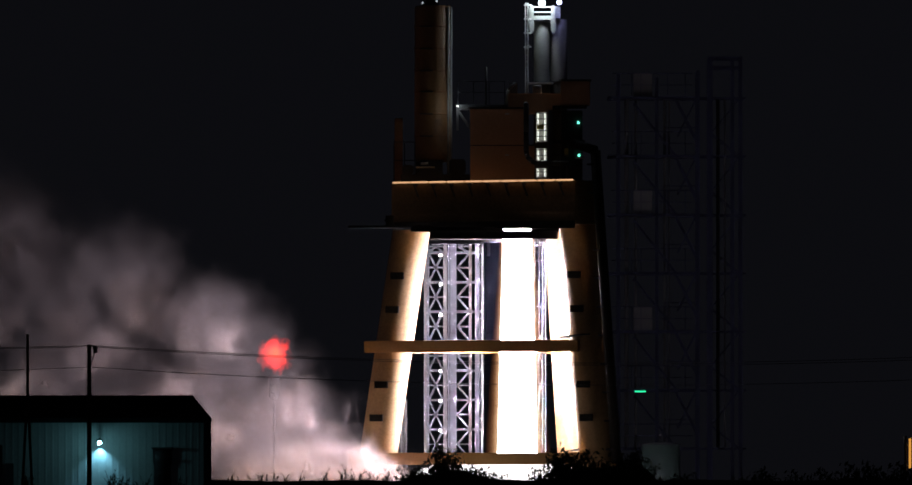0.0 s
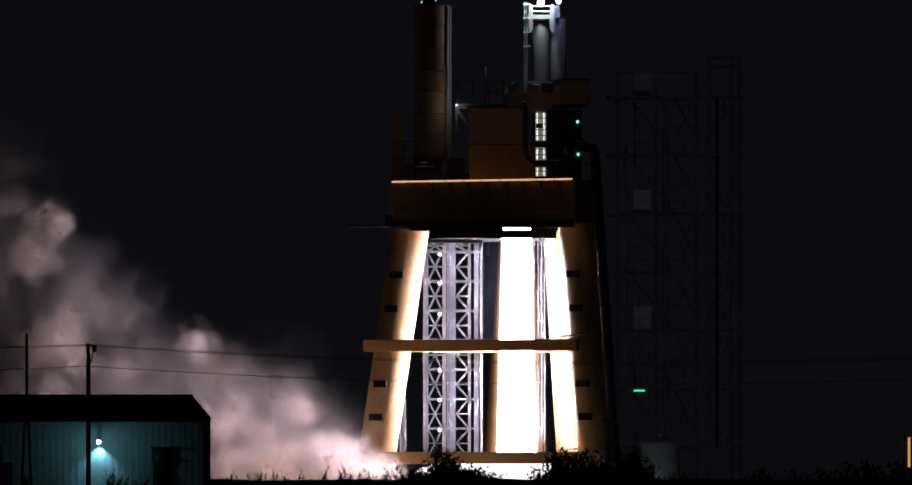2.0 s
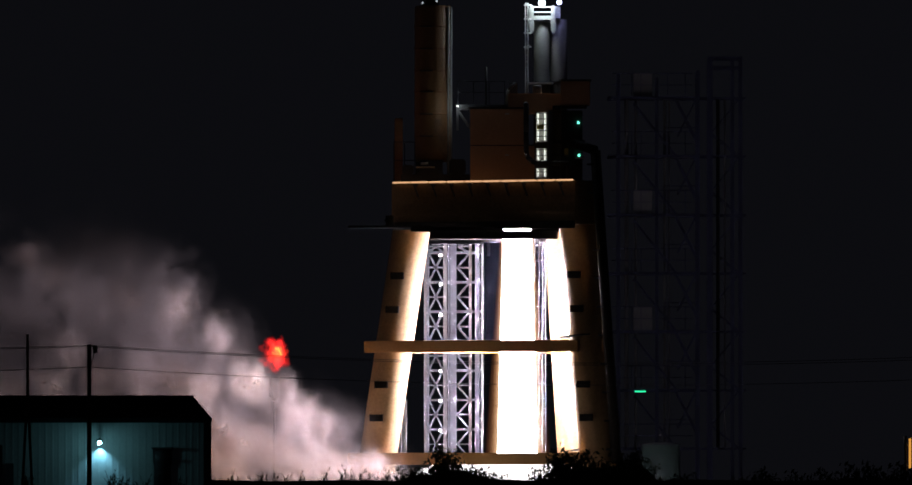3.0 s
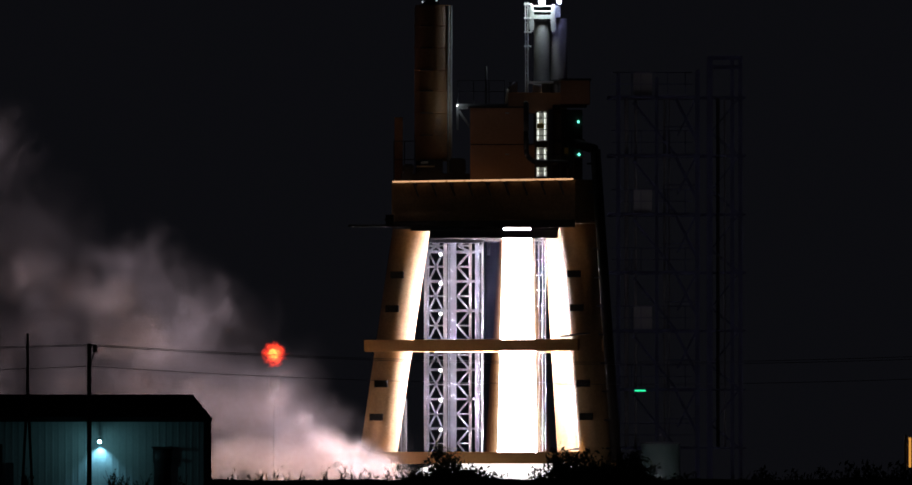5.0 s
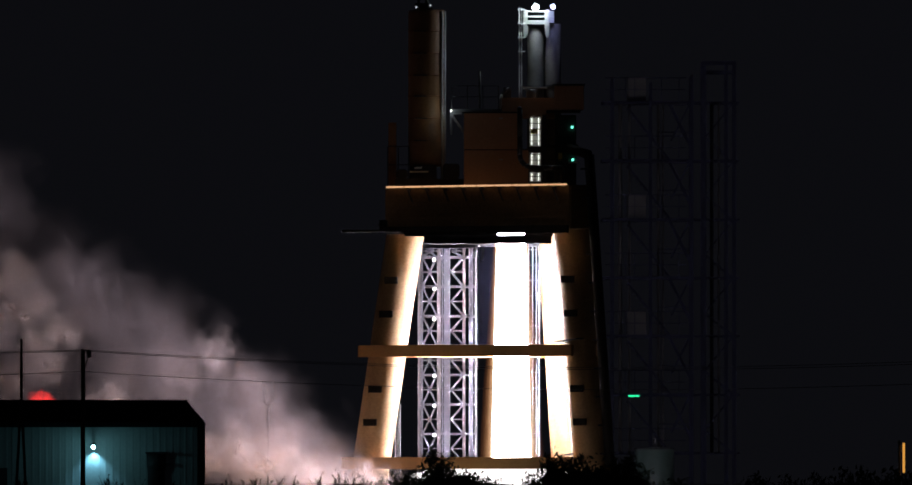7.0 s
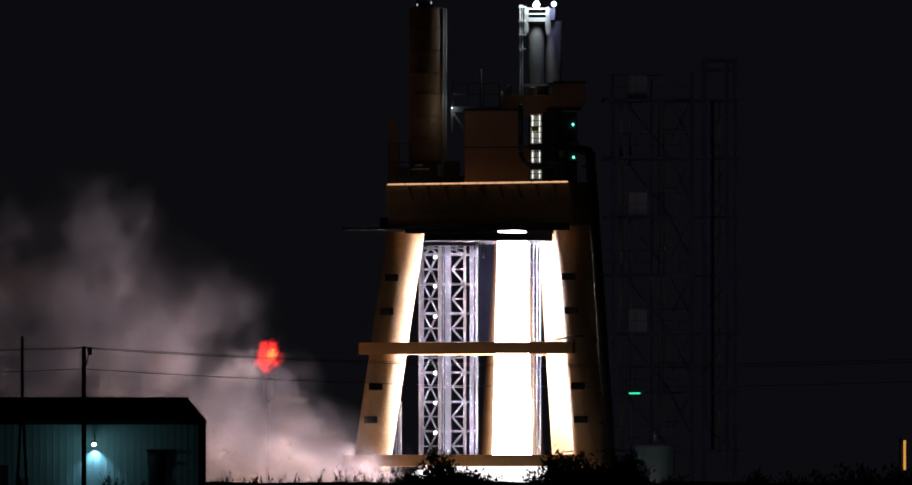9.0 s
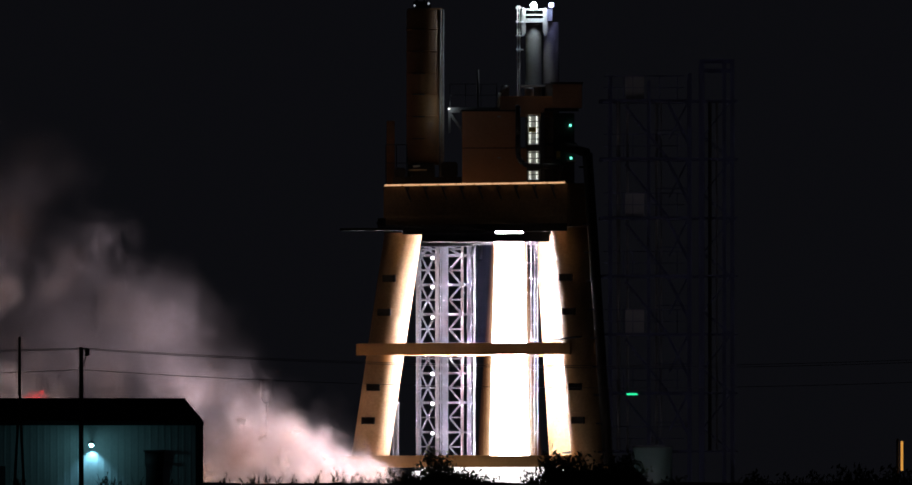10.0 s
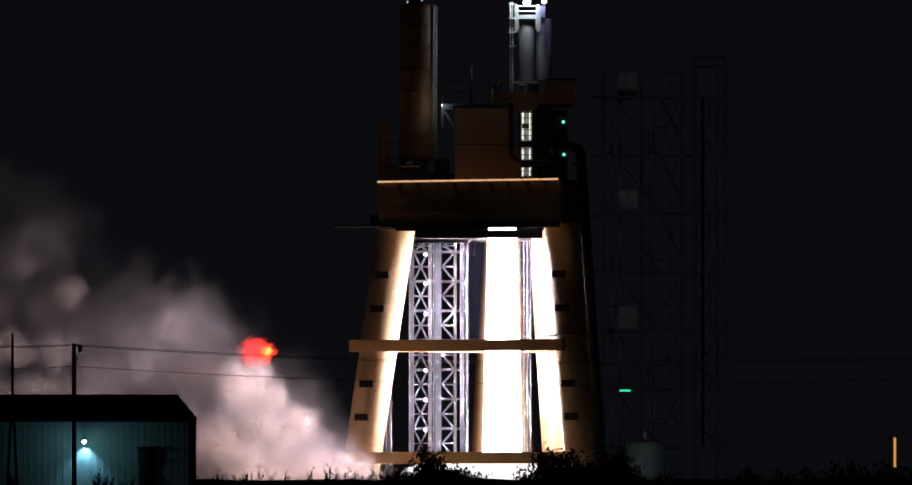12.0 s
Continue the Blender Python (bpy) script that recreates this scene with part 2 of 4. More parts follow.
def test_stand():
    st = base("test_stand", 0, 0, 0, "tall ochre concrete tripod test stand lit by its engine's exhaust", "test stand")
    for k in range(3):
        bm = bmesh.new()
        rod(bm, leg_centre(k, 0.0), leg_centre(k, 14.318), 0.80, 40)
        leg = part("leg", bm, OCHRE, st)
        out = Vector((math.cos(ANGLES[k]), math.sin(ANGLES[k]), 0))
        for y in (12.169, 10.720, 7.497, 6.073):
            c = leg_centre(k, y)
            bm = bmesh.new()
            side = Vector((-0.32, -0.735, 0)) if k == 0 else Vector((-0.375, -0.71, 0)) if k == 1 else out * 0.8
            q = side.to_track_quat("Y", "Z")
            v = [c + q @ Vector((a * 0.30, d, b * 0.15)) for d in (-0.06, 0.05) for a, b in ((-1, -1), (1, -1), (1, 1), (-1, 1))]
            vs = [bm.verts.new(p + side) for p in v]
            for f in ((3, 2, 1, 0), (4, 5, 6, 7), (0, 1, 5, 4), (1, 2, 6, 5), (2, 3, 7, 6), (3, 0, 4, 7)):
                bm.faces.new([vs[i] for i in f])
            part("cover_plate", bm, BLACK_PLATE, leg, "dark steel cover plate")
    for z0, z1 in ((8.896, 9.371), (4.099, 4.549)):
        for k in range(3):
            a, b = leg_centre(k, (z0 + z1) / 2), leg_centre((k + 1) % 3, (z0 + z1) / 2)
            along = (b - a).normalized()
            out = Vector((a.x + b.x - 2 * CX, a.y + b.y - 2 * CY, 0)).normalized()
            bm = bmesh.new()
            bar(bm, a + out * 0.75 - along * 0.88, b + out * 0.75 + along * (-0.05 if k == 0 else 0.9), z1 - z0, 0.5)
            part("ring_beam", bm, OCHRE_STEEL, st, bevel=0.02)
    bm = bmesh.new()
    deck = [(CX - 5.4, CY - 1.2), (CX + 2.5, CY - 6.0), (CX + 3.6, CY - 5.0), (CX + 3.7, CY + 4.5), (CX + 1.5, CY + 5.6), (CX - 5.3, CY + 1.6)]
    prism(bm, deck, 14.318, 16.168)
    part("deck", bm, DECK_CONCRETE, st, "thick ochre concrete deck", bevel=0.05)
    return st


stand = test_stand()


# ---- the exhaust ----
SHELLS = []


def exhaust():
    ex = base("engine_exhaust", CX, CY, 0, "blinding white rocket exhaust with an orange fringe", "exhaust flame")
    top, low = 14.193, 0.4

    def radius(z):
        return float(np.interp(z, (0.4, 4.749, 9.371, 13.619, top), (0.93, 0.83, 0.72, 0.61, 0.57)))

    heights = [top + (low - top) * i / 50 for i in range(51)]
    bm = bmesh.new()
    lathe(bm, 0, 0, [(radius(z), z) for z in heights], 28)
    part("core", bm, PLUME_CORE, ex)
    for i, mat in enumerate(FRINGE):
        bm = bmesh.new()
        lathe(bm, 0, 0, [(radius(z) + (0.02 + 0.026 * i) * (0.35 + 0.11 * (top - z)), z) for z in heights[1:]], 28, 0.04)
        SHELLS.append((part("fringe", bm, mat, ex, "orange outer flame"), (70, 54, -62, 66, -48)[i % 5]))
    bm = bmesh.new()
    lathe(bm, 0, 0, [(0.9, 4.5), (1.8, 4.35), (3.0, 4.15), (4.0, 3.85), (4.7, 3.3), (5.0, 1.6), (4.8, 0.2)], 48, 0.16)
    part("ground_sheet", bm, SHEET, ex, "white-hot exhaust spreading over the pad")
    # Hidden glow, added to light the stand's fronts.
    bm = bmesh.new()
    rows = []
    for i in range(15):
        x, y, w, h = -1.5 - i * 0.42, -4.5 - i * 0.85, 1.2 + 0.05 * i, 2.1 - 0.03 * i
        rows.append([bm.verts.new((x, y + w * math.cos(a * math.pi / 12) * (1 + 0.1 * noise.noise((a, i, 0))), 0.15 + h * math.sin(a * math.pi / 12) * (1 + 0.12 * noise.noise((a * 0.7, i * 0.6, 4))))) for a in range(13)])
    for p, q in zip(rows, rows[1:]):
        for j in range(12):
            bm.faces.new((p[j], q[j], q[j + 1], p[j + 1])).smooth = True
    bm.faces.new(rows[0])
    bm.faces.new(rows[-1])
    part("hidden_glow", bm, FRONT_FILL, ex, "unseen added glow lighting the stand's fronts")
    # Second hidden glow, added to light the smoke from below.
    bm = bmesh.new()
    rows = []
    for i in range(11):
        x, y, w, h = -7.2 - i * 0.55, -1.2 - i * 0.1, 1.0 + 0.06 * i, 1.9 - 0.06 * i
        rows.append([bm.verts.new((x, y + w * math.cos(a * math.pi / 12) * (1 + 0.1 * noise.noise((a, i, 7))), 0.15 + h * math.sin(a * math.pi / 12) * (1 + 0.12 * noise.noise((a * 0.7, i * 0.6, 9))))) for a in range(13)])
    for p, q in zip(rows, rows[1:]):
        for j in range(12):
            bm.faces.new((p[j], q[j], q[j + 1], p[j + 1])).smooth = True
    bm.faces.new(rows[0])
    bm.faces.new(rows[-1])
    part("hidden_glow", bm, SMOKE_FILL, ex, "unseen added glow lighting the smoke from below")
    return ex


def fringe_material(name, colour, power, alpha):
    m, n, l, p = nodes_of(name)
    n.remove(p)
    tc, nz, r = n.new("ShaderNodeTexCoord"), n.new("ShaderNodeTexNoise"), n.new("ShaderNodeMapRange")
    nz.inputs["Scale"].default_value = 2.5
    l.new(tc.outputs["Object"], nz.inputs["Vector"])
    r.inputs[1].default_value, r.inputs[2].default_value = 0.3, 0.7
    r.inputs[3].default_value, r.inputs[4].default_value = alpha * 0.5, alpha
    l.new(nz.outputs[0], r.inputs[0])
    e, t, mx = n.new("ShaderNodeEmission"), n.new("ShaderNodeBsdfTransparent"), n.new("ShaderNodeMixShader")
    e.inputs[0].default_value, e.inputs[1].default_value = (*colour, 1), power
    l.new(r.outputs[0], mx.inputs[0])
    l.new(t.outputs[0], mx.inputs[1])
    l.new(e.outputs[0], mx.inputs[2])
    l.new(mx.outputs[0], n["Material Output"].inputs[0])
    return m


FRINGE = [fringe_material("fringe", (1.0, 0.74 - 0.03 * i, 0.46 - 0.027 * i), 1.5, 0.21 * 0.75 ** i) for i in range(16)]
flame = exhaust()


# ---- fittings of the stand ----
def stand_fittings():
    zt = 16.168
    a, b = Vector((CX - 5.30, CY - 1.25, 16.158)), Vector((CX + 2.44, CY - 6.05, 16.185))
    along = b - a
    out = Vector((along.y, -along.x, 0)).normalized()
    if out.y > 0:
        out = -out
    for i in range(10):
        p, q = a + along * (i / 10 + 0.004), a + along * ((i + 1) / 10 - 0.004)
        bm = bmesh.new()
        rod(bm, p + out * 0.14, q + out * 0.14, 0.04, 10)
        part("glowing_tube", bm, EDGE_GLOW, stand, "amber glowing tube along the deck's edge")
        if 1 <= i <= 9:
            c = a + along * (i / 10 + 0.02)
            bm = bmesh.new()
            bar(bm, c + out * 0.15 + Vector((0, 0, -0.08)), c + out * 0.06 + along.normalized() * 0.22 + Vector((0, 0, -0.72)), 0.07, 0.07)
            box(bm, c.x - 0.08, c.x + 0.08, c.y - 0.12, c.y + 0.1, c.z - 0.2, c.z - 0.06)
            part("bracket", bm, DARK_STEEL, stand, "small dark bracket")
    # raised rim and stiffeners on the deck's face
    for z, h in ((15.493, 0.05), (14.818, 0.05)):
        bm = bmesh.new()
        bar(bm, a + out * 0.09 + Vector((0, 0, z - a.z)), b + out * 0.09 + Vector((0, 0, z - b.z)), h, 0.06)
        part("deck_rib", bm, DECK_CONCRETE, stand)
    # Dark strip added to keep the deck's lit underside out of sight.
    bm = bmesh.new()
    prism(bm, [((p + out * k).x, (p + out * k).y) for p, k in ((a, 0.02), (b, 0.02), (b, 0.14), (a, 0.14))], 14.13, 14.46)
    part("underside_mask", bm, BLACK_PLATE, stand, "dark strip added to hide the deck's lit underside")
    # thrust frame under the deck
    for y in (655.6, 664.0):
        bm = bmesh.new()
        box(bm, -1.15, 4.30, y - 0.05, y + 0.05, 13.72, 14.02)
        box(bm, -1.15, 4.30, y - 0.2, y + 0.2, 14.02, 14.05)
        box(bm, -1.15, 4.30, y - 0.2, y + 0.2, 13.69, 13.72)
        part("thrust_beam", bm, DARK_STEEL, stand, "dark steel beam under the deck")
    bm = bmesh.new()
    box(bm, -1.98, 4.36, 662.0, 662.3, 14.16, 14.28)
    part("thrust_beam", bm, DARK_STEEL, stand, "thin dark steel tie under the deck")
    # Front ties also cover the lit underside, leaving the nozzle's glare open.
    for x0, x1 in ((-1.98, 1.97), (3.16, 4.36)):
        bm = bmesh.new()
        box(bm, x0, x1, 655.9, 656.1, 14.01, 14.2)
        part("thrust_beam", bm, BLACK_PLATE, stand, "thin dark steel tie under the deck")
    bm = bmesh.new()
    box(bm, -1.224, 1.05, 656.4, 656.8, 13.50, 13.66)
    part("thrust_beam", bm, DIMMED_GALV, stand)
    bm = bmesh.new()
    bar(bm, (1.374, 656, 13.819), (1.349, 656, 12.969), 0.12, 0.12)
    bar(bm, (1.199, 656, 13.819), (0.950, 656, 13.119), 0.1, 0.1)
    part("hanger", bm, DARK_STEEL, stand)
    # service boom sticking out under the deck
    bm = bmesh.new()
    box(bm, -4.648, -1.099, 656.8, 657.3, 14.193, 14.293)
    box(bm, -3.049, -2.699, 656.8, 657.2, 14.293, 14.718)
    box(bm, -3.099, -2.799, 656.75, 657.0, 14.468, 14.543)
    part("service_boom", bm, BLACK_PLATE, stand, "thin dark service boom under the deck")
    # conduit down the outer leg
    bm = bmesh.new()
    p, q = Vector((5.899, 654.3, 17.452)), Vector((6.792, 654.3, 4.114))
    rod(bm, p, q, 0.22, 14)
    rod(bm, p, (4.985, 655, 17.755), 0.2, 12)
    pipe = part("conduit", bm, BLACK_PLATE, stand, "dark sloping pipe beside the leg")
    for i in range(11):
        c = p.lerp(q, (i + 0.5) / 11)
        bm = bmesh.new()
        bar(bm, c + Vector((-0.34, -0.2, 0)), c + Vector((-0.1, -0.24, 0)), 0.03, 0.08)
        box(bm, c.x - 0.40, c.x - 0.32, c.y - 0.26, c.y - 0.18, c.z - 0.04, c.z + 0.04)
        part("clamp", bm, DIMMED_GALV, pipe, "small pale clamp")
    # bent walkway plates at the ends of the ring beams
    for x0, x1, z in ((4.548, 5.497, 9.545), (5.023, 5.797, 4.724)):
        bm = bmesh.new()
        bar(bm, (x0, 655.5, z - 0.05), (x1, 654.6, z + 0.08), 0.5, 0.05)
        part("walk_plate", bm, DIMMED_GALV, stand, "bent pale steel plate")


GALV_BRIGHT = surface("bright_pipe", (0.62, 0.46, 0.30), (0.80, 0.62, 0.42), 0.35, 0.1, scale=3, fine=20, bump=0.05)
# The edge pipe's lit look is put in as a weak glow.
EDGE_GLOW = glow("edge_tube_glow", (1.0, 0.55, 0.28), 0.8)
stand_fittings()


def lattice_tower():
    """Braced steel tower behind the stand, seen between its legs."""
    tw = base("lattice_tower", -0.175, 667, 0, "pale bluish galvanised lattice tower lit by the exhaust", "lattice tower")
    o = Vector((-0.177, 667, 0))

    def member(name, a, b, w, mat=DIMMED_GALV, label=""):
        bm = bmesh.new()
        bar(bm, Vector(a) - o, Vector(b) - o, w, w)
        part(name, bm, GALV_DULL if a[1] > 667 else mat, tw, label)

    top, levels = 13.832, [13.277 - 50.6 * 0.02525 * i for i in range(9)]
    for y in (665.6, 668.0):
        for x, w in ((730, 0.13), (735, 0.09), (764, 0.17), (770, 0.08), (778.5, 0.25), (807, 0.13), (819, 0.20), (827.5, 0.12)):
            if y > 667 and x in (735, 770, 778.5, 827.5):
                continue
            xx = -19.799 + (x * 0.02525)
            member("column", (xx, y, 0), (xx, y, top), w, RUSTY_GALV if x in (730, 764, 807) else GALV_PALE if x == 827.5 else DIMMED_GALV)
    for y in (665.6, 668.0):
        for i, z in enumerate(levels):
            member("girt", (-1.364, y, z), (1.086, y, z), 0.09)
            up = levels[i - 1] if i else top
            for x0, x1 in ((-1.22, -0.60), (0.02, 0.556)):
                mid = (z + up) / 2
                if x0 < -0.606:
                    member("brace", (x0, y, z), (x1, y, up), 0.075)
                    member("brace", (x1, y, z), (x0, y, up), 0.075)
                else:
                    member("brace", (x0, y, mid), (x1, y, up), 0.075)
                    member("brace", (x0, y, mid), (x1, y, z), 0.075)
                member("strut", (x0, y + 0.05, mid), (x1, y + 0.05, mid), 0.05)
    for x in (732, 807):
        for z in levels:
            xx = -19.799 + x * 0.02525
            member("side_girt", (xx, 665.6, z), (xx, 668.0, z), 0.09)
    # ladder inside
    for x in (773, 779):
        xx = -19.799 + x * 0.02525
        member("ladder_rail", (xx, 666.6, 0), (xx, 666.6, top), 0.04)
    for i in range(48):
        z = 1.5 + i * 0.27
        member("rung", (-0.278, 666.6, z), (-0.126, 666.6, z), 0.025)
    for z in (13.150, 11.888, 10.574, 8.125, 6.837, 5.550):
        bm = bmesh.new()
        lathe(bm, -0.707 - o.x, 665.35 - 667, [(0.03, z - 0.06), (0.055, z - 0.03), (0.065, z), (0.055, z + 0.03), (0.03, z + 0.06)], 12)
        part("bulkhead_lamp", bm, TOWER_LAMP, tw, "small white lamp")
    bm = bmesh.new()
    box(bm, 1.214 - o.x, 1.872 - o.x, 1.0, 1.12, 9.397, 14.051)
    part("shield_panel", bm, SHIELD, tw, "plain grey-blue shield panel")
    return tw


SHIELD = surface("slate_panel", (0.0022, 0.0023, 0.0042), (0.0042, 0.0044, 0.007), 0.95, scale=1.2, fine=10, bump=0.1, shine=0.0)
# Paler pipe, its colour darkened against the glare like the other lattice steel.
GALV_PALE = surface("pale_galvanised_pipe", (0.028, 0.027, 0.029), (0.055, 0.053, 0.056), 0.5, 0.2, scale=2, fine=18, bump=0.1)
TOWER_LAMP = glow("tower_lamp", (1.0, 0.97, 0.9), 6)
lattice_tower()



def ladder_mast(name, x0, x1, depth, z0, z1, step, mat, label):
    """A slim mast of uprights and rungs."""
    lm = base(name, (x0 + x1) / 2, depth, z0, label, "ladder mast")
    w = (x1 - x0) / 2
    for x, y in ((-w, -0.12), (w, -0.12), (-w * 0.2, 0.15), (w * 0.45, 0.1)):
        part("upright", shape(rod, (x, y, 0), (x, y, z1 - z0), 0.035, 6), mat, lm)
    z = 0.2
    while z < z1 - z0:
        part("rung", shape(bar, (-w, -0.12, z), (w, -0.12, z), 0.03, 0.03), mat, lm)
        z += step
    return lm


ladder_mast("ladder_mast", 3.348, 3.823, 661.6, 0.12, 13.819, 0.66, GALV_DULL, "slim grey steel ladder mast behind the exhaust")
ladder_mast("ladder_mast", -2.410, -2.184, 663, 0.12, 6.890, 0.45, GALV_DULL, "slim grey ladder mast beside the leg's foot")


# ---- on the deck ----
DECK = 16.168


def pressure_vessel():
    v = base("pressure_vessel", -1.025, 659.5, DECK, "tall ochre steel pressure vessel with a cold lit ladder", "tank")
    top = 23.768 - DECK
    bm = bmesh.new()
    lathe(bm, 0, 0, [(0.70, 0.9), (0.78, 1.05), (0.79, 1.3), (0.79, top - 0.12), (0.74, top)], 40)
    part("shell", bm, VESSEL, v)
    for y in (50, 88, 126, 162, 200, 238):
        z = 24.118 - DECK - y * 0.02499
        part("band", shape(lathe, 0, 0, [(0.78, z - 0.03), (0.815, z - 0.03), (0.815, z + 0.03), (0.78, z + 0.03)], 40), RUST, v)
        part("step", shape(box, -0.55, 0.0, -0.86, -0.74, z - 0.035, z + 0.015), DARK_STEEL, v)
    for x, y in ((0.66, -0.52), (0.78, -0.38)):
        part("riser_pipe", shape(rod, (x, y, 0.3), (x, y, top - 0.05), 0.045, 8), GALV_TOP, v, "pale steel riser pipe")
    for i in range(26):
        part("rung", shape(bar, (0.66, -0.52, 0.5 + i * 0.27), (0.78, -0.38, 0.5 + i * 0.27), 0.03, 0.03), GALV_TOP, v)
    for i in range(6):
        a = i * math.pi / 3
        part("foot", shape(bar, (0.68 * math.cos(a), 0.68 * math.sin(a), 0), (0.66 * math.cos(a), 0.66 * math.sin(a), 1.05), 0.14, 0.14), DARK_STEEL, v)
    part("cap", shape(box, -0.5, 0.25, -0.4, 0.4, top, top + 0.3), DARK_STEEL, v)
    part("vent", shape(rod, (0.0, 0, top + 0.3), (0.0, 0, top + 1.6), 0.06, 8), DARK_STEEL, v)
    part("vent", shape(rod, (-0.35, 0, top), (-0.35, 0, top + 1.3), 0.05, 8), DARK_STEEL, v)
    for x, z in ((-0.45, 0.12), (0.16, 0.2)):
        part("beacon", shape(lathe, x, -0.42, [(0.02, top + z - 0.05), (0.045, top + z), (0.02, top + z + 0.05)], 8), BEACON, v, "small white beacon")
    return v


VESSEL = surface("vessel_ochre", (0.20, 0.095, 0.038), (0.31, 0.16, 0.07), 0.55, scale=0.8, fine=9, bump=0.1)
BEACON = glow("beacon", (0.8, 0.9, 1.0), 0.5)
pressure_vessel()


def equipment_cabinet():
    c = base("equipment_cabinet", 1.949, 658.0, DECK, "brown steel equipment cabinet of two stacked units", "cabinet")
    x0, x1 = 0.571 - 1.949, 3.328 - 1.949
    mid, top = 17.728 - DECK, 19.293 - DECK
    part("lower_unit", shape(box, x0, x1, -0.9, 0.9, 0.02, mid - 0.02), CABINET, c, bevel=0.02)
    part("upper_unit", shape(box, x0, x1 - 0.35, -0.9, 0.9, mid + 0.02, top), CABINET, c, bevel=0.02)
    part("seam", shape(box, x0 + 0.02, x1 - 0.02, -0.85, 0.85, mid - 0.03, mid + 0.03), DARK_STEEL, c)
    part("roof_lip", shape(box, x0 - 0.05, x1 - 0.28, -0.96, 0.96, top, top + 0.06), DARK_STEEL, c)
    for x, z in ((0.2, top - 0.22), (0.2, mid - 0.42)):
        part("label_plate", shape(box, x - 0.08, x + 0.08, -0.92, -0.9, z - 0.03, z + 0.03), WHITE_TANK, c, "small white plate")
    return c


CABINET = surface("brown_cabinet_paint", (0.60, 0.33, 0.18), (0.74, 0.43, 0.25), 0.5, scale=0.6, fine=9, bump=0.08)
equipment_cabinet()


def twin_tower():
    t = base("vent_tower", 3.698, 660.5, DECK, "pair of grey vent columns under floodlights with a caged ladder", "vent tower")
    o = Vector((3.698, 660.5, DECK))

    def at(x, z):
        return -19.591 + x * 0.02499 - o.x, 24.118 - z * 0.02499 - DECK

    for x, r, z0, z1, mat in ((930, 0.35, 308, 40, COLUMN_PAINT), (959, 0.37, 308, 36, GREY_TANK)):
        xx, a = at(x, z0)
        _, b = at(x, z1)
        part("column", shape(lathe, xx, 0.0 if x < 950 else 0.35, [(r, 0.0), (r, b - 0.03), (r * 0.95, b)], 28), mat, t)
        part("flange", shape(lathe, xx, 0.0 if x < 950 else 0.35, [(r, b * 0.62), (r + 0.05, b * 0.62), (r + 0.05, b * 0.62 + 0.06), (r, b * 0.62 + 0.06)], 28), DARK_STEEL, t)
    # lit head frame
    for x in (912, 950):
        xx, a = at(x, 60)
        _, b = at(x, 12)
        part("head_post", shape(box, xx - 0.06, xx + 0.06, -0.55, -0.43, a, b), HEAD_PAINT, t)
        part("head_plate", shape(box, xx - 0.11, xx + 0.11, -0.5, -0.47, a + 0.1, b - 0.1), HEAD_PAINT, t)
    for z in (15, 24, 36):
        x0, a = at(912, z)
        x1, _ = at(952, z)
        part("head_rail", shape(bar, (x0, -0.5, a), (x1, -0.5, a), 0.07, 0.07), HEAD_PAINT, t)
    x0, a = at(915, 36)
    x1, b = at(950, 30)
    part("head_hood", shape(box, x0, x1, -0.45, 0.3, a, b), HEAD_PAINT, t)
    x0, a = at(953, 34)
    x1, b = at(962, 14)
    part("junction_box", shape(box, x0, x1, -0.3, 0.1, a, b), HEAD_PAINT, t)
    for i in range(2):
        xx, a = at(902 + 4 * i, 240)
        _, b = at(902, 8)
        part("ladder_rail", shape(rod, (xx, -0.45, a), (xx, -0.45, b), 0.028, 6), GALV_TOP, t)
    for z in range(10, 240, 11):
        x0, a = at(902, z)
        x1, _ = at(906, z)
        part("rung", shape(bar, (x0, -0.45, a), (x1, -0.45, a), 0.025, 0.025), GALV_TOP, t)
    for z in range(12, 100, 24):
        x0, a = at(899, z)
        x1, _ = at(912, z)
        part("cage_hoop", shape(box, x0, x1, -0.62, -0.5, a - 0.03, a + 0.03), GALV_TOP, t)
    x0, a = at(908, 148)
    x1, b = at(950, 145)
    part("platform", shape(box, x0, x1, -0.8, 0.5, a, b), GALV_TOP, t, "narrow steel platform")
    for x, z, r, mat in ((930, 8, 0.15, LAMP_WHITE), (960, 7, 0.11, LAMP_BLUE)):
        xx, a = at(x, z)
        part("floodlight", shape(lathe, xx, -0.55, [(0.03, a - r), (r * 0.8, a - r * 0.6), (r, a), (r * 0.8, a + r * 0.6), (0.03, a + r)], 16), mat, t, "glaring floodlight")
    return t


HEAD_PAINT = surface("head_paint", (0.16, 0.165, 0.16), (0.26, 0.265, 0.26), 0.5, scale=2, fine=14, bump=0.08)
COLUMN_PAINT = surface("column_paint", (0.11, 0.11, 0.108), (0.17, 0.17, 0.165), 0.5, scale=1.2, fine=10, bump=0.08)
GREY_TANK = surface("grey_tank_paint", (0.10, 0.09, 0.09), (0.16, 0.15, 0.15), 0.5, scale=1.2, fine=10, bump=0.08)
twin_tower()


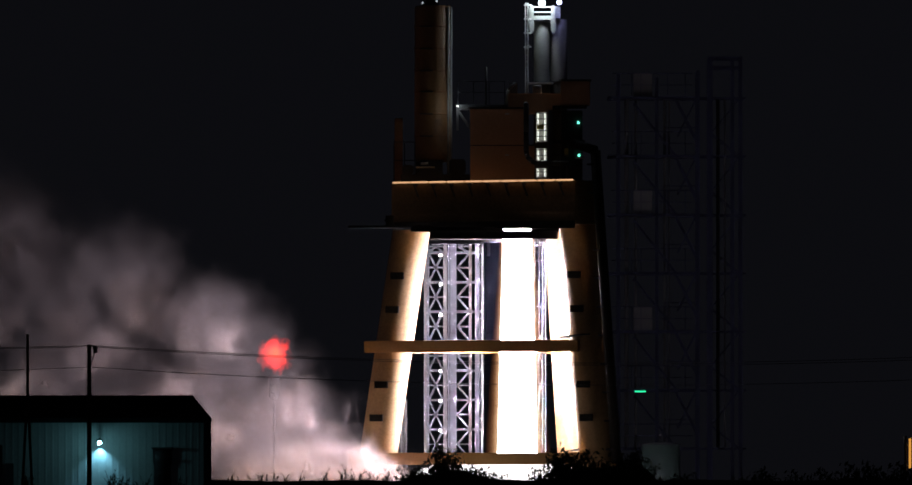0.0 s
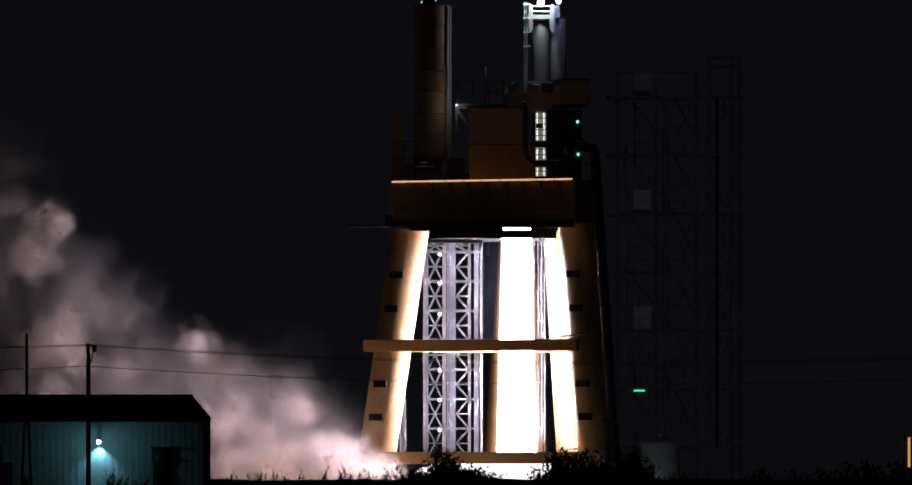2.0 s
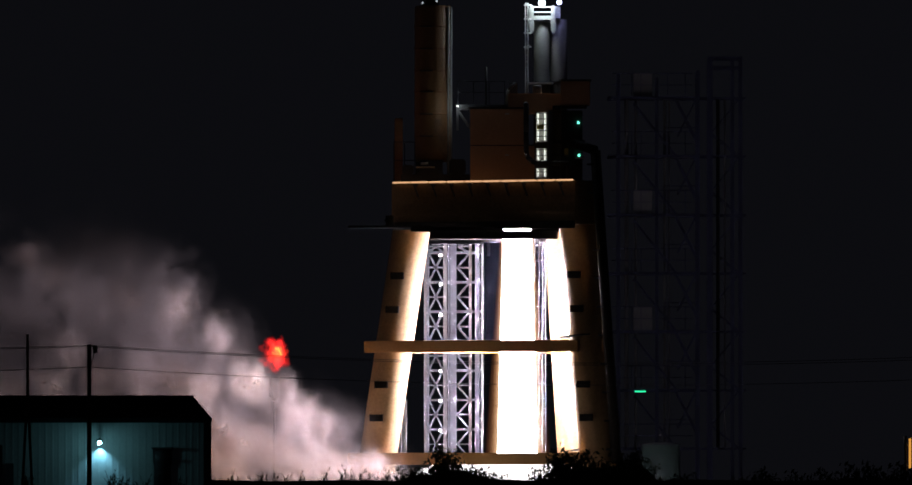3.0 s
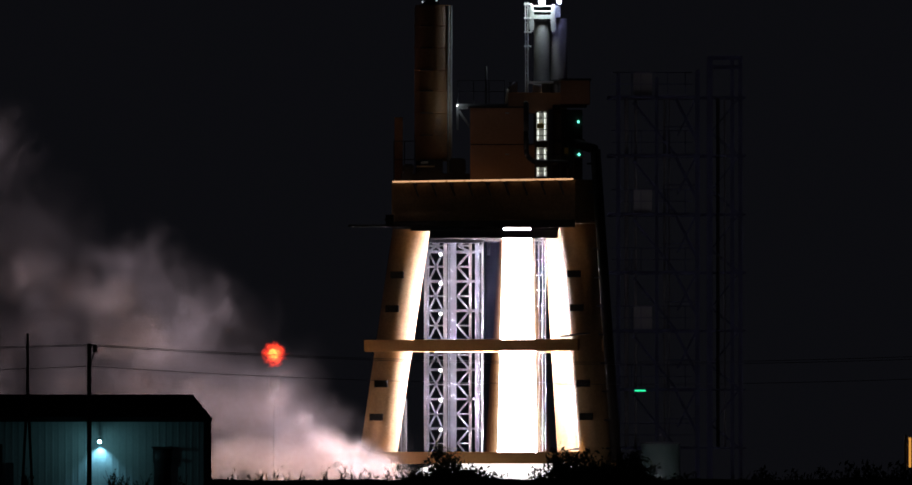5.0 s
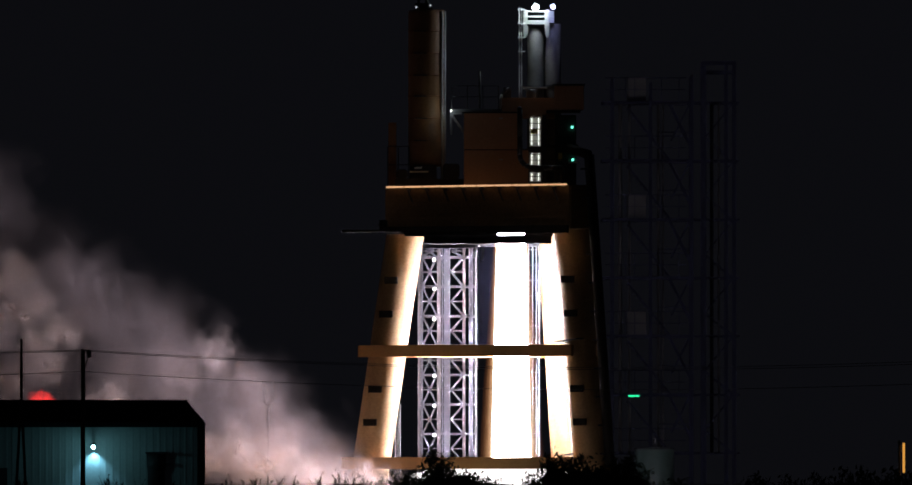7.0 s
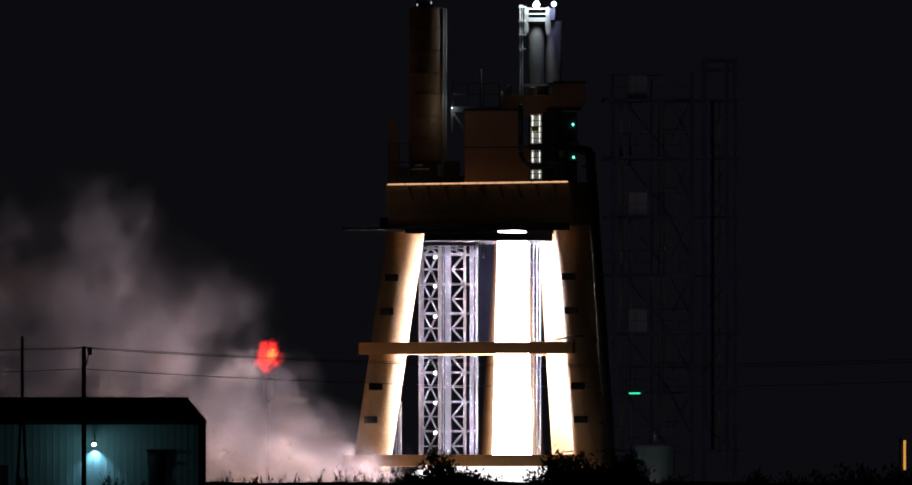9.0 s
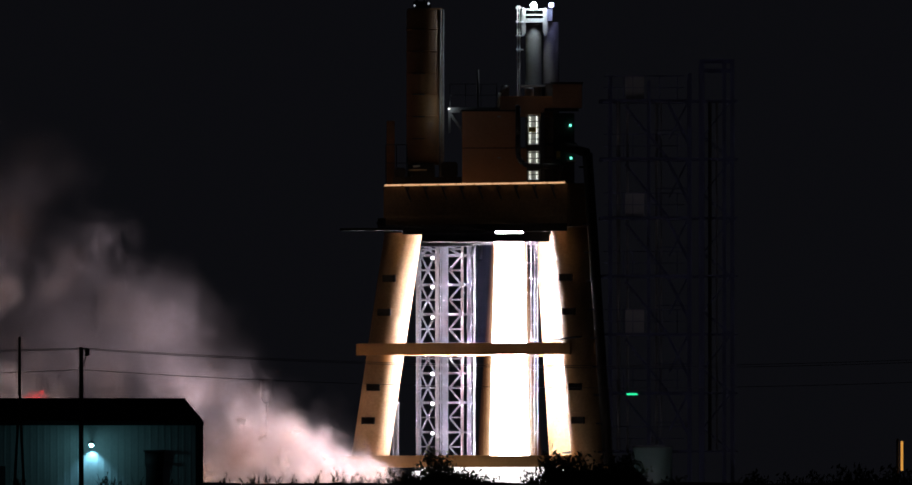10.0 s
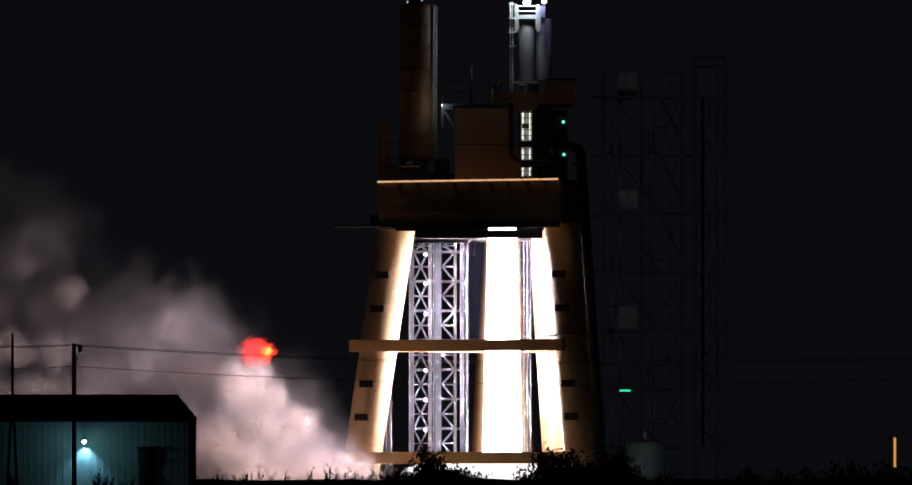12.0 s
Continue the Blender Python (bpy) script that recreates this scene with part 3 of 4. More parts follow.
def lamp(name, kind, place, power, colour, size=0.15, aim=None):
    d = bpy.data.lights.new(name, kind)
    d.energy, d.color = power, colour
    d.shadow_soft_size = size
    if kind == "SPOT":
        d.spot_size, d.spot_blend = radians(105), 0.8
    ob = new(name, d)
    ob.matrix_world = look(place, aim) if aim else pose(*place)
    return ob


lamp("flood_lamp", "POINT", (3.673, 659.5, 23.943), 150, (0.88, 1.0, 0.97), 0.12)
lamp("flood_lamp", "POINT", (4.423, 659.5, 23.968), 60, (0.45, 0.5, 1.0), 0.1)


def deck_clutter():
    # lit ladder shaft
    s = base("ladder_shaft", 3.623, 657.4, DECK, "narrow ladder shaft with white strip lights", "ladder shaft")
    o = Vector((3.623, 657.4, DECK))
    for y0, y1 in ((248, 196), (281, 258), (309, 292)):
        z0, z1 = 24.035 - y0 * 0.02489 - DECK, 24.035 - y1 * 0.02489 - DECK
        part("backing", shape(box, -0.25, 0.25, 0.06, 0.1, z0, z1), WHITE_TANK, s)
        for x in (-0.15, 0.14):
            part("strip_light", shape(box, x - 0.018, x + 0.018, -0.02, 0.02, z0 + 0.06, z1 - 0.04), STRIP, s, "white strip light")
        for x in (-0.24, 0.1, 0.24):
            part("rail", shape(bar, (x, -0.06, z0), (x, -0.06, z1), 0.03, 0.03), GALV_TOP, s)
        z = z0
        while z < z1:
            part("rung", shape(bar, (-0.25, -0.07, z), (0.25, -0.07, z), 0.028, 0.028), DARK_STEEL, s)
            z += 0.25
    part("valve", shape(box, -0.2, 0.1, -0.15, -0.05, 2.25, 2.45), YELLOW, s, "yellow valve body")
    # bent pipe
    bm = bmesh.new()
    pts = [(903, 184), (903, 230), (903, 262), (905, 272), (912, 280), (922, 284), (945, 284), (976, 284)]
    pts = [Vector((-19.442 + x * 0.02480, 655.2, 23.958 - y * 0.02480)) for x, y in pts]
    for p, q in zip(pts, pts[1:]):
        rod(bm, p, q, 0.11, 10)
    rod(bm, pts[0], pts[0] + Vector((0, 2.5, 0.1)), 0.11, 10)
    rod(bm, pts[-1], pts[-1] + Vector((0, 0, DECK - pts[-1].z)), 0.11, 10)
    tagged(made("bent_pipe", bm, DARK_STEEL), "thick black bent pipe standing on the deck", "pipe")
    # dark instrument racks with indicator lamps
    r = base("instrument_rack", 4.948, 657.5, DECK, "dark instrument rack with green indicator lamps", "equipment rack")
    dx = 4.948
    part("body", shape(box, 4.473 - dx, 5.373 - dx, -0.4, 0.6, 0.0, 19.218 - DECK), DARK_STEEL, r, bevel=0.02)
    part("shelf", shape(box, 4.098 - dx, 5.472 - dx, -0.6, 0.6, 17.818 - DECK, 17.943 - DECK), DARK_STEEL, r)
    part("shelf", shape(box, 4.098 - dx, 5.547 - dx, -0.6, 0.6, 19.318 - DECK, 19.418 - DECK), DARK_STEEL, r)
    part("side_panel", shape(box, 3.923 - dx, 4.098 - dx, -0.5, 0.5, 0, 19.218 - DECK), GREY_PANEL, r)
    for x, y, m in ((992, 217, LAMP_TEAL), (993, 273, LAMP_TEAL)):
        xx, z = -19.591 + x * 0.02499 - dx, 24.118 - y * 0.02499 - DECK
        part("indicator_lamp", shape(lathe, xx, -0.48, [(0.03, z - 0.06), (0.065, z), (0.03, z + 0.06)], 10), m, r, "small cyan-green lamp")
    part("lit_tray", shape(box, 5.048 - dx, 5.447 - dx, -0.7, -0.4, 17.143 - DECK, 17.193 - DECK), WHITE_TANK, r)
    part("gauge", shape(box, 4.598 - dx, 4.773 - dx, -0.46, -0.41, 17.268 - DECK, 17.593 - DECK), YELLOW, r)
    # brown box on top
    b = base("brown_housing", 5.048, 657.5, 19.443, "brown steel housing on top of the rack", "housing")
    part("body", shape(box, 4.448 - dx - 0.1, 5.697 - 5.048, -0.6, 0.7, 0.0, 20.468 - 19.443), CABINET, b, bevel=0.02)
    part("lip", shape(box, 4.348 - 5.048, 5.747 - 5.048, -0.65, 0.75, 20.468 - 19.443, 20.543 - 19.443), DARK_STEEL, b)
    # duct behind the cabinet roof
    d = base("roof_duct", 3.149, 658.5, 19.393, "dull brown duct lying on the cabinet roof", "duct")
    part("body", shape(box, 2.199 - 3.149, 4.448 - 3.149, -0.5, 0.5, -0.3, 19.968 - 19.393), CABINET, d, bevel=0.03)
    part("stub", shape(lathe, 3.448 - 3.149, 0, [(0.2, 0.3), (0.2, 0.9), (0.16, 0.95)], 16), GREY_TANK, d)
    # narrow rusty locker at the deck's end
    l = base("rusty_locker", -2.499, 659.6, DECK, "narrow rusty steel locker beside the railing", "locker")
    part("body", shape(box, -0.17, 0.17, -0.25, 0.25, 0.0, 18.943 - DECK), RUST, l, bevel=0.015)
    part("door", shape(box, -0.14, 0.14, -0.275, -0.252, 0.1, 18.818 - DECK), RUST, l)
    # low plant at the vessel's foot
    p = base("pump_skid", -0.850, 658.3, DECK, "low black pump skid with a pale pipe", "pump skid")
    part("frame", shape(box, -2.399 - -0.850, 0.550 - -0.850, 0.4, 1.4, 0.0, 0.35), DARK_STEEL, p, bevel=0.02)
    for x, w, h in ((700, 0.5, 0.75), (738, 1.0, 0.95), (785, 0.7, 1.0)):
        xx = -19.591 + x * 0.02499 - -0.850
        part("motor", shape(box, xx - w / 2, xx + w / 2, 0.3, 1.2, 0.35, h), DARK_STEEL, p, bevel=0.06)
    part("pipe", shape(rod, (-1.749 - -0.850, 0.2, 16.818 - DECK), (-0.950 - -0.850, 0.2, 16.818 - DECK), 0.035, 8), GALV_BRIGHT, p)
    part("pipe", shape(rod, (-1.549 - -0.850, 0.2, 16.968 - DECK), (-1.224 - -0.850, 0.2, 16.993 - DECK), 0.05, 8), GALV_TOP, p)


STRIP = glow("strip_light", (0.96, 1.0, 0.90), 1.6)
YELLOW = surface("yellow_paint", (0.55, 0.42, 0.08), (0.7, 0.55, 0.14), 0.5, scale=4, fine=20, bump=0.05)
deck_clutter()


def railing(x0, x1, depth, z, h, mat, label):
    r = base("railing", (x0 + x1) / 2, depth, z, label, "railing", "deck railings")
    n = max(2, round((x1 - x0) / 0.6) + 1)
    for i in range(n):
        x = (x1 - x0) * (i / (n - 1) - 0.5)
        part("post", shape(rod, (x, 0, 0), (x, 0, h), 0.022, 6), mat, r)
    for k in (1.0, 0.55):
        part("rail", shape(rod, ((x0 - x1) / 2, 0, h * k), ((x1 - x0) / 2, 0, h * k), 0.02, 6), mat, r)
    return r


def bridge():
    b = base("walkway", 1.449, 658.6, 19.393, "steel walkway between the vessel and the cabinet roof", "walkway")
    x0, x1 = -0.02499 - 1.449, 3.099 - 1.449
    part("grating", shape(box, x0, x1, -0.4, 0.5, 0.0, 0.05), GREY_PANEL, b)
    part("toe_board", shape(box, x0, x1, -0.43, -0.4, 0.0, 0.1), GREY_PANEL, b)
    part("brace", shape(bar, (x0 + 0.05, -0.2, -0.1), (x0 + 0.62, -0.2, -0.95), 0.1, 0.1), GREY_PANEL, b)
    part("brace", shape(bar, (x0 + 0.05, -0.2, -1.0), (x0 + 0.05, -0.2, 0.0), 0.1, 0.1), GREY_PANEL, b)
    part("bracket", shape(box, x0, x0 + 0.5, -0.3, 0.2, -0.12, 0.0), GREY_PANEL, b)
    part("mast", shape(rod, (1.249 - 1.449, 0, 0.05), (1.249 - 1.449, 0, 21.118 - 19.393), 0.05, 8), DARK_STEEL, b)
    part("hose", shape(rod, (2.099 - 1.449, -0.2, 0.1), (2.199 - 1.449, -0.2, 0.75), 0.06, 8), GALV_TOP, b, "pale hose")
    part("hose", shape(rod, (2.199 - 1.449, -0.2, 0.75), (2.499 - 1.449, -0.2, 1.02), 0.06, 8), GREY_PANEL, b)
    part("hose_box", shape(box, 2.249 - 1.449, 2.599 - 1.449, -0.1, 0.3, 0.05, 1.05), GREY_PANEL, b)
    # Bulb added to go with the walkway's fill light.
    part("bulkhead_lamp", shape(lathe, x0 + 0.05, -0.5, [(0.01, 0.0), (0.022, 0.02), (0.022, 0.04), (0.01, 0.06)], 10), TOWER_LAMP, b, "small white lamp")
    railing(0.04998, 2.049, 658.2, 19.443, 1.05, DIMMED_GALV, "dull steel railing on the walkway")
    railing(-2.699, -1.799, 659.3, DECK, 1.75, DIMMED_GALV, "tall dull steel railing at the deck's end")
    railing(3.948, 4.998, 655.5, DECK, 1.1, DARK_STEEL, "dark steel railing on the deck")


bridge()
# Fill light added to brighten the vessel and its pipes.
lamp("walkway_fill", "POINT", (-0.02499, 657.9, 19.418), 6, (0.85, 1.0, 0.95), 0.06)


# ---- the dark service tower beside the stand ----
def service_tower():
    t = base("service_tower", 10.535, 740, 0, "dark blue steel service tower with zigzag stairs", "service tower")
    o = Vector((10.535, 740, 0))
    u = 0.02801

    def w(x, y, d=0.0):
        return Vector((-21.966 + x * u - o.x, d, 26.678 - y * u))

    def member(name, a, b, r, mat=BLUE_STEEL):
        bm = bmesh.new()
        bar(bm, a, b, r, r)
        part(name, bm, mat, t)

    for d in (-1.6, 1.8):
        for x, y, r in ((1062, 132, 0.15), (1128, 138, 0.12), (1198, 126, 0.16), (1219, 108, 0.22), (1258, 106, 0.12), (1272, 106, 0.13)):
            a = w(x, y, d)
            member("column", Vector((a.x, a.y, 0)), a, r)
    for y in (173, 273, 374, 474, 574, 675, 775):
        for d in (-1.6, 1.8):
            member("girder", w(1043, y, d), w(1196, y, d), 0.13)
            member("girder", w(1196, y, d), w(1280, y, d), 0.08)
        part("floor_grating", shape(box, w(1050, y).x, w(1190, y).x, -1.5, 1.5, w(0, y).z - 0.03, w(0, y).z + 0.03), DARK_STEEL, t)
        member("rail", w(1050, y - 42, -1.7), w(1188, y - 42, -1.7), 0.05)
        member("rail", w(1050, y - 22, -1.7), w(1188, y - 22, -1.7), 0.04)
        if y < 775:
            for d in (-0.9, -0.4):
                member("stair_string", w(1088, y + 8, d), w(1160, y + 98, d), 0.09)
            for i in range(12):
                a = w(1088 + 6 * i, y + 12 + 7.5 * i)
                part("tread", shape(box, a.x - 0.1, a.x + 0.1, -0.9, -0.4, a.z - 0.02, a.z + 0.02), BLUE_STEEL, t)
            for d in (-1.6, 1.8):
                member("brace", w(1160, y, d), w(1196, y + 72, d), 0.07)
                member("brace", w(1196, y, d), w(1164, y + 64, d), 0.07)
                member("brace", w(1221, y + 60, d), w(1270, y, d), 0.06)
                member("brace", w(1221, y + 60, d), w(1270, y + 100, d), 0.05)
            for x in (1084, 1100, 1146, 1176):
                member("rail_post", w(x, y, -1.7), w(x, y - 42, -1.7), 0.04)
            for k, (x, r) in enumerate(((1076, 0.10), (1092, 0.07), (1142, 0.08), (1150, 0.05), (1234, 0.09), (1246, 0.06))):
                part("riser_pipe", shape(rod, w(x, y, 0.5 + 0.2 * k), w(x, y + 100, 0.5 + 0.2 * k), r, 8), DARK_STEEL, t)
            if y in (173, 374, 574):
                a = w(1106, y)
                part("equipment_box", shape(box, a.x - 0.5, a.x + 0.4, 0.2, 1.2, a.z + 0.05, a.z + 1.2), DARK_STEEL, t)
            member("landing_rail", w(1140, y + 50, -0.2), w(1196, y + 50, -0.2), 0.05)
    for y in (104, 120):
        for d in (-1.6, 1.8):
            member("girder", w(1215, y, d), w(1274, y, d), 0.1)
    a, b = w(1089, 678.5), w(1108, 675.5)
    part("strip_lamp", shape(box, a.x, b.x, -1.9, -1.75, a.z, b.z), LAMP_GREEN, t, "green strip lamp")
    return t


service_tower()


def storage_tank():
    s = base("storage_tank", 9.143, 690, 0, "squat dull green storage tank beside the stand", "tank")
    top = 5.011
    r = 0.888
    part("shell", shape(lathe, 0, 0, [(r, 0.0), (r, top)], 40), TANK_GREEN, s)
    part("roof", shape(lathe, 0, 0, [(r + 0.03, top), (r + 0.03, top + 0.04), (r * 0.5, top + 0.09), (0.1, top + 0.12)], 40), ROOF_SHEET, s)
    part("vent", shape(rod, (0, 0, top + 0.25), (0, 0, top + 0.5), 0.06, 8), DARK_STEEL, s)
    return s


TANK_GREEN = surface("dull_green_paint", (0.009, 0.016, 0.014), (0.016, 0.027, 0.023), 0.5, scale=0.8, fine=8, bump=0.06)
storage_tank()


def amber_post():
    p = base("lamp_post", 18.803, 640, 0, "low post with an amber-lit panel", "lamp post")
    z0, z1 = 3.896, 5.132
    part("post", shape(rod, (-0.12, 0, 0), (-0.12, 0, z1 + 0.1), 0.06, 10), GALV_DULL, p)
    part("lit_panel", shape(box, 0.02, 0.12, -0.05, 0.05, z0, z1), LAMP_AMBER, p, "amber lit panel")
    part("foot", shape(box, -0.25, 0.1, -0.2, 0.2, 0, 0.15), CONCRETE, p)


amber_post()


# ---- the metal shed ----
def shed():
    s = base("metal_shed", -11.891, 520, 0, "pale metal shed with a dark pitched roof", "shed")
    ox = -11.891
    right, eave, ridge = -8.47 - ox, 5.322, 6.115
    left, depth = -16.0, 4.5
    part("shell", shape(box, left, right, 0.06, 2 * depth, 0, eave), GREY_PANEL, s)
    # corrugated wall sheets
    pitch, w = 0.225, 0.9
    n = int((right - left) / w)
    prof = [(0.0, 0.0), (0.13, 0.0), (0.143, -0.007), (0.205, -0.007), (0.225, 0.0)]
    bm = bmesh.new()
    lo, hi = [], []
    for k in range(4):
        for x, y in prof[:-1] if k < 3 else prof:
            lo.append(bm.verts.new((x + k * pitch, y, 0.05)))
            hi.append(bm.verts.new((x + k * pitch, y, eave - 0.02)))
    for a, b, c, d in zip(lo, lo[1:], hi[1:], hi):
        bm.faces.new((a, b, c, d))
    me = bpy.data.meshes.new("wall_sheet")
    bmesh.ops.recalc_face_normals(bm, faces=bm.faces[:])
    bm.to_mesh(me)
    bm.free()
    me.materials.append(WALL_SHEET)
    for i in range(n):
        ob = new("wall_sheet", me)
        ob.parent = s
        ob.location = (right - (i + 1) * w, 0, 0)
    part("corner_trim", shape(box, right - 0.10, right + 0.03, -0.05, 0.1, 0, eave), ROOF_SHEET, s, "dark corner trim")
    part("end_wall", shape(box, right, right + 0.02, 0.1, 2 * depth, 0, eave), ROOF_SHEET, s, "dark end wall")
    # roof, with the near slope towards the camera
    bm = bmesh.new()
    hip = -8.938 - ox
    for z in (0.0, 0.12):
        v = [bm.verts.new(p) for p in ((left, -0.25, eave + z), (right + 0.04, -0.25, eave + z), (hip, depth * 0.5, ridge + z * 0.3), (left, depth * 0.5, ridge + z * 0.3),
                                       (right + 0.04, 2 * depth + 0.2, eave + z), (left, 2 * depth + 0.2, eave + z))]
        bm.faces.new((v[0], v[1], v[2], v[3]))
        bm.faces.new((v[1], v[4], v[2]))
        bm.faces.new((v[3], v[2], v[4], v[5]))
        if z:
            for a, b in ((0, 1), (1, 4), (4, 5)):
                bm.faces.new((old[a], old[b], v[b], v[a]))
        old = v
    roof = part("roof", bm, ROOF_SHEET, s, "dark sheet-metal roof")
    x = left + 0.2
    while x < hip:
        part("roof_rib", shape(bar, (x, -0.24, eave + 0.14), (x, depth * 0.5, ridge + 0.06), 0.05, 0.04), ROOF_SHEET, roof)
        x += 0.6
    part("gutter", shape(box, left, right + 0.04, -0.36, -0.24, eave - 0.06, eave + 0.1), ROOF_SHEET, s)
    part("ridge_cap", shape(bar, (left, depth * 0.5, ridge + 0.05), (hip, depth * 0.5, ridge + 0.05), 0.16, 0.08), ROOF_SHEET, s)
    # wall lamp
    lx, lz = -12.069 - ox, 4.594
    light = part("wall_lamp", shape(box, lx - 0.1, lx + 0.1, -1.3, -1.05, lz + 0.07, lz + 0.1), DARK_STEEL, s)
    part("lamp_arm", shape(bar, (lx, 0.0, lz + 0.12), (lx, -1.2, lz + 0.12), 0.04, 0.04), DARK_STEEL, light)
    part("bulb", shape(lathe, lx, -1.2, [(0.02, lz - 0.07), (0.055, lz - 0.04), (0.07, lz), (0.04, lz + 0.05)], 12), LAMP_CYAN, light, "glaring cold white bulb")
    # dark upright duct on the wall, with a cap
    dx, dz = -9.962 - ox, 4.358
    duct = part("duct", shape(lathe, dx, 0.08, [(0.3, 0.0), (0.3, dz - 0.5), (0.33, dz - 0.45), (0.34, dz)], 24), DARK_STEEL, s, "dark upright duct")
    part("duct_cap", shape(box, dx - 0.36, dx + 0.36, -0.32, -0.02, dz, dz + 0.07), DARK_STEEL, duct)
    part("duct_valve", shape(box, dx + 0.3, dx + 0.5, -0.2, -0.12, dz - 0.36, dz - 0.3), DARK_STEEL, duct)
    part("door", shape(box, -15.278 - ox, -15.002 - ox, -0.07, -0.04, 0, 3.886), GREY_PANEL, s)
    part("doorway_edge", shape(box, -15.553 - ox, -15.376 - ox, -0.09, -0.045, 0, 4.515), DARK_STEEL, s)
    return s


shed()
lamp("wall_lamp_light", "POINT", (-12.069, 518.8, 4.2), 2.3, (0.26, 0.80, 0.82), 0.08)
lamp("wall_lamp_beam", "SPOT", (-12.069, 519.82, 4.53), 75, (0.30, 0.72, 1.0), 0.03, (-12.069, 519.93, 2.311))


# ---- poles and wires ----
def utility_pole(x, depth, top, label):
    p = base("utility_pole", x, depth, 0, label, "utility pole", "utility poles")
    part("pole", shape(rod, (0, 0, 0), (0, 0, top), 0.095, 12, 0.07), WOOD_POLE, p)
    return p


def poles():
    p = utility_pole(-12.251, 512, 7.845, "weathered wooden utility pole with an insulator bracket")
    t = 7.845
    part("bracket", shape(bar, (0.05, 0, t - 0.05), (0.2, 0, t - 0.08), 0.06, 0.06), DARK_STEEL, p)
    part("insulator", shape(lathe, 0.2, 0, [(0.05, t - 0.3), (0.09, t - 0.26), (0.06, t - 0.2), (0.1, t - 0.14), (0.06, t - 0.08), (0.03, t - 0.02)], 12), DARK_STEEL, p)
    part("drop_wire", shape(rod, (0.16, 0, t - 0.3), (0.07, 0, t - 0.65), 0.02, 6), RUBBER, p)
    q = base("pole_frame", -14.334, 513, 0, "thin dark mast on two splayed legs", "mast")
    apex = 6.204
    part("mast", shape(rod, (0, 0, apex), (0, 0, 8.185), 0.055, 10, 0.045), WOOD_POLE, q)
    for x in (-10, 9):
        part("leg", shape(rod, (0, 0, apex + 0.05), (x * 0.034, 0, 0), 0.045, 8), WOOD_POLE, q)


def wire(name, points, depth, label):
    c = bpy.data.curves.new(name, "CURVE")
    c.dimensions, c.bevel_depth, c.bevel_resolution = "3D", 0.009, 2
    for (x0, z0), (x1, z1), sag in points:
        s = c.splines.new("POLY")
        s.points.add(32)
        for i in range(33):
            k = i / 32
            s.points[i].co = (x0 + (x1 - x0) * k, depth, z0 + (z1 - z0) * k - sag * 4 * k * (1 - k), 1)
    c.materials.append(RUBBER)
    return tagged(new(name, c), label, "cable", "overhead cables")


poles()
for zl, zp, zr, d in ((7.593, 7.768, 7.632, 512.1), (7.632, 7.806, 7.729, 511.9)):
    wire("overhead_cable", [((-24.890, zl), (-12.193, zp), 0.05), ((-12.193, zp), (21.634, zr), 0.55)], d, "thin black overhead cable on the pole")
wire("overhead_cable", [((-24.890, 6.895), (-12.251, 7.089), 0.1), ((-12.251, 7.089), (21.634, 6.973), 0.55)], 511.95, "thin black lower overhead cable on the pole")


# ---- scrub ----
def shrub_mesh(seed, leaves, spiky):
    """A shrub about 1 m high and wide: forked stems and many small leaves in uneven clumps."""
    rng = random.Random(seed)
    wood, leaf = bmesh.new(), bmesh.new()
    for i in range(9):
        a, lean = rng.uniform(0, 2 * math.pi), rng.uniform(0.05, 0.42)
        p, h = Vector((0, 0, -0.3)), rng.uniform(0.55, 1.05)
        d = Vector((math.cos(a) * lean, math.sin(a) * lean, 0.9 - lean * 0.6))
        r = 0.02
        for k in range(5):
            q = p + d * (h + 0.3) / 5 + Vector((rng.uniform(-0.04, 0.04), rng.uniform(-0.04, 0.04), 0))
            rod(wood, p, q, r, 5, r * 0.75, cap=False)
            r *= 0.75
            for j in range(leaves // 45):
                c = q + Vector((rng.gauss(0, 0.10), rng.gauss(0, 0.10), rng.gauss(0, 0.09)))
                size = rng.uniform(0.016, 0.042)
                u = Vector((rng.gauss(0, 1), rng.gauss(0, 1), rng.gauss(0, 1) + spiky)).normalized()
                v = u.cross(Vector((rng.gauss(0, 1), rng.gauss(0, 1), rng.gauss(0, 1)))).normalized()
                vs = [leaf.verts.new(c + e) for e in (-u * size * 1.6, v * size * 0.7, u * size * 2.0, -v * size * 0.7)]
                leaf.faces.new(vs)
            p = q
    out = []
    for name, bm, mat in (("stem_cluster", wood, BARK), ("foliage", leaf, LEAF)):
        me = bpy.data.meshes.new(name)
        bm.to_mesh(me)
        bm.free()
        me.materials.append(mat)
        out.append(me)
    return out


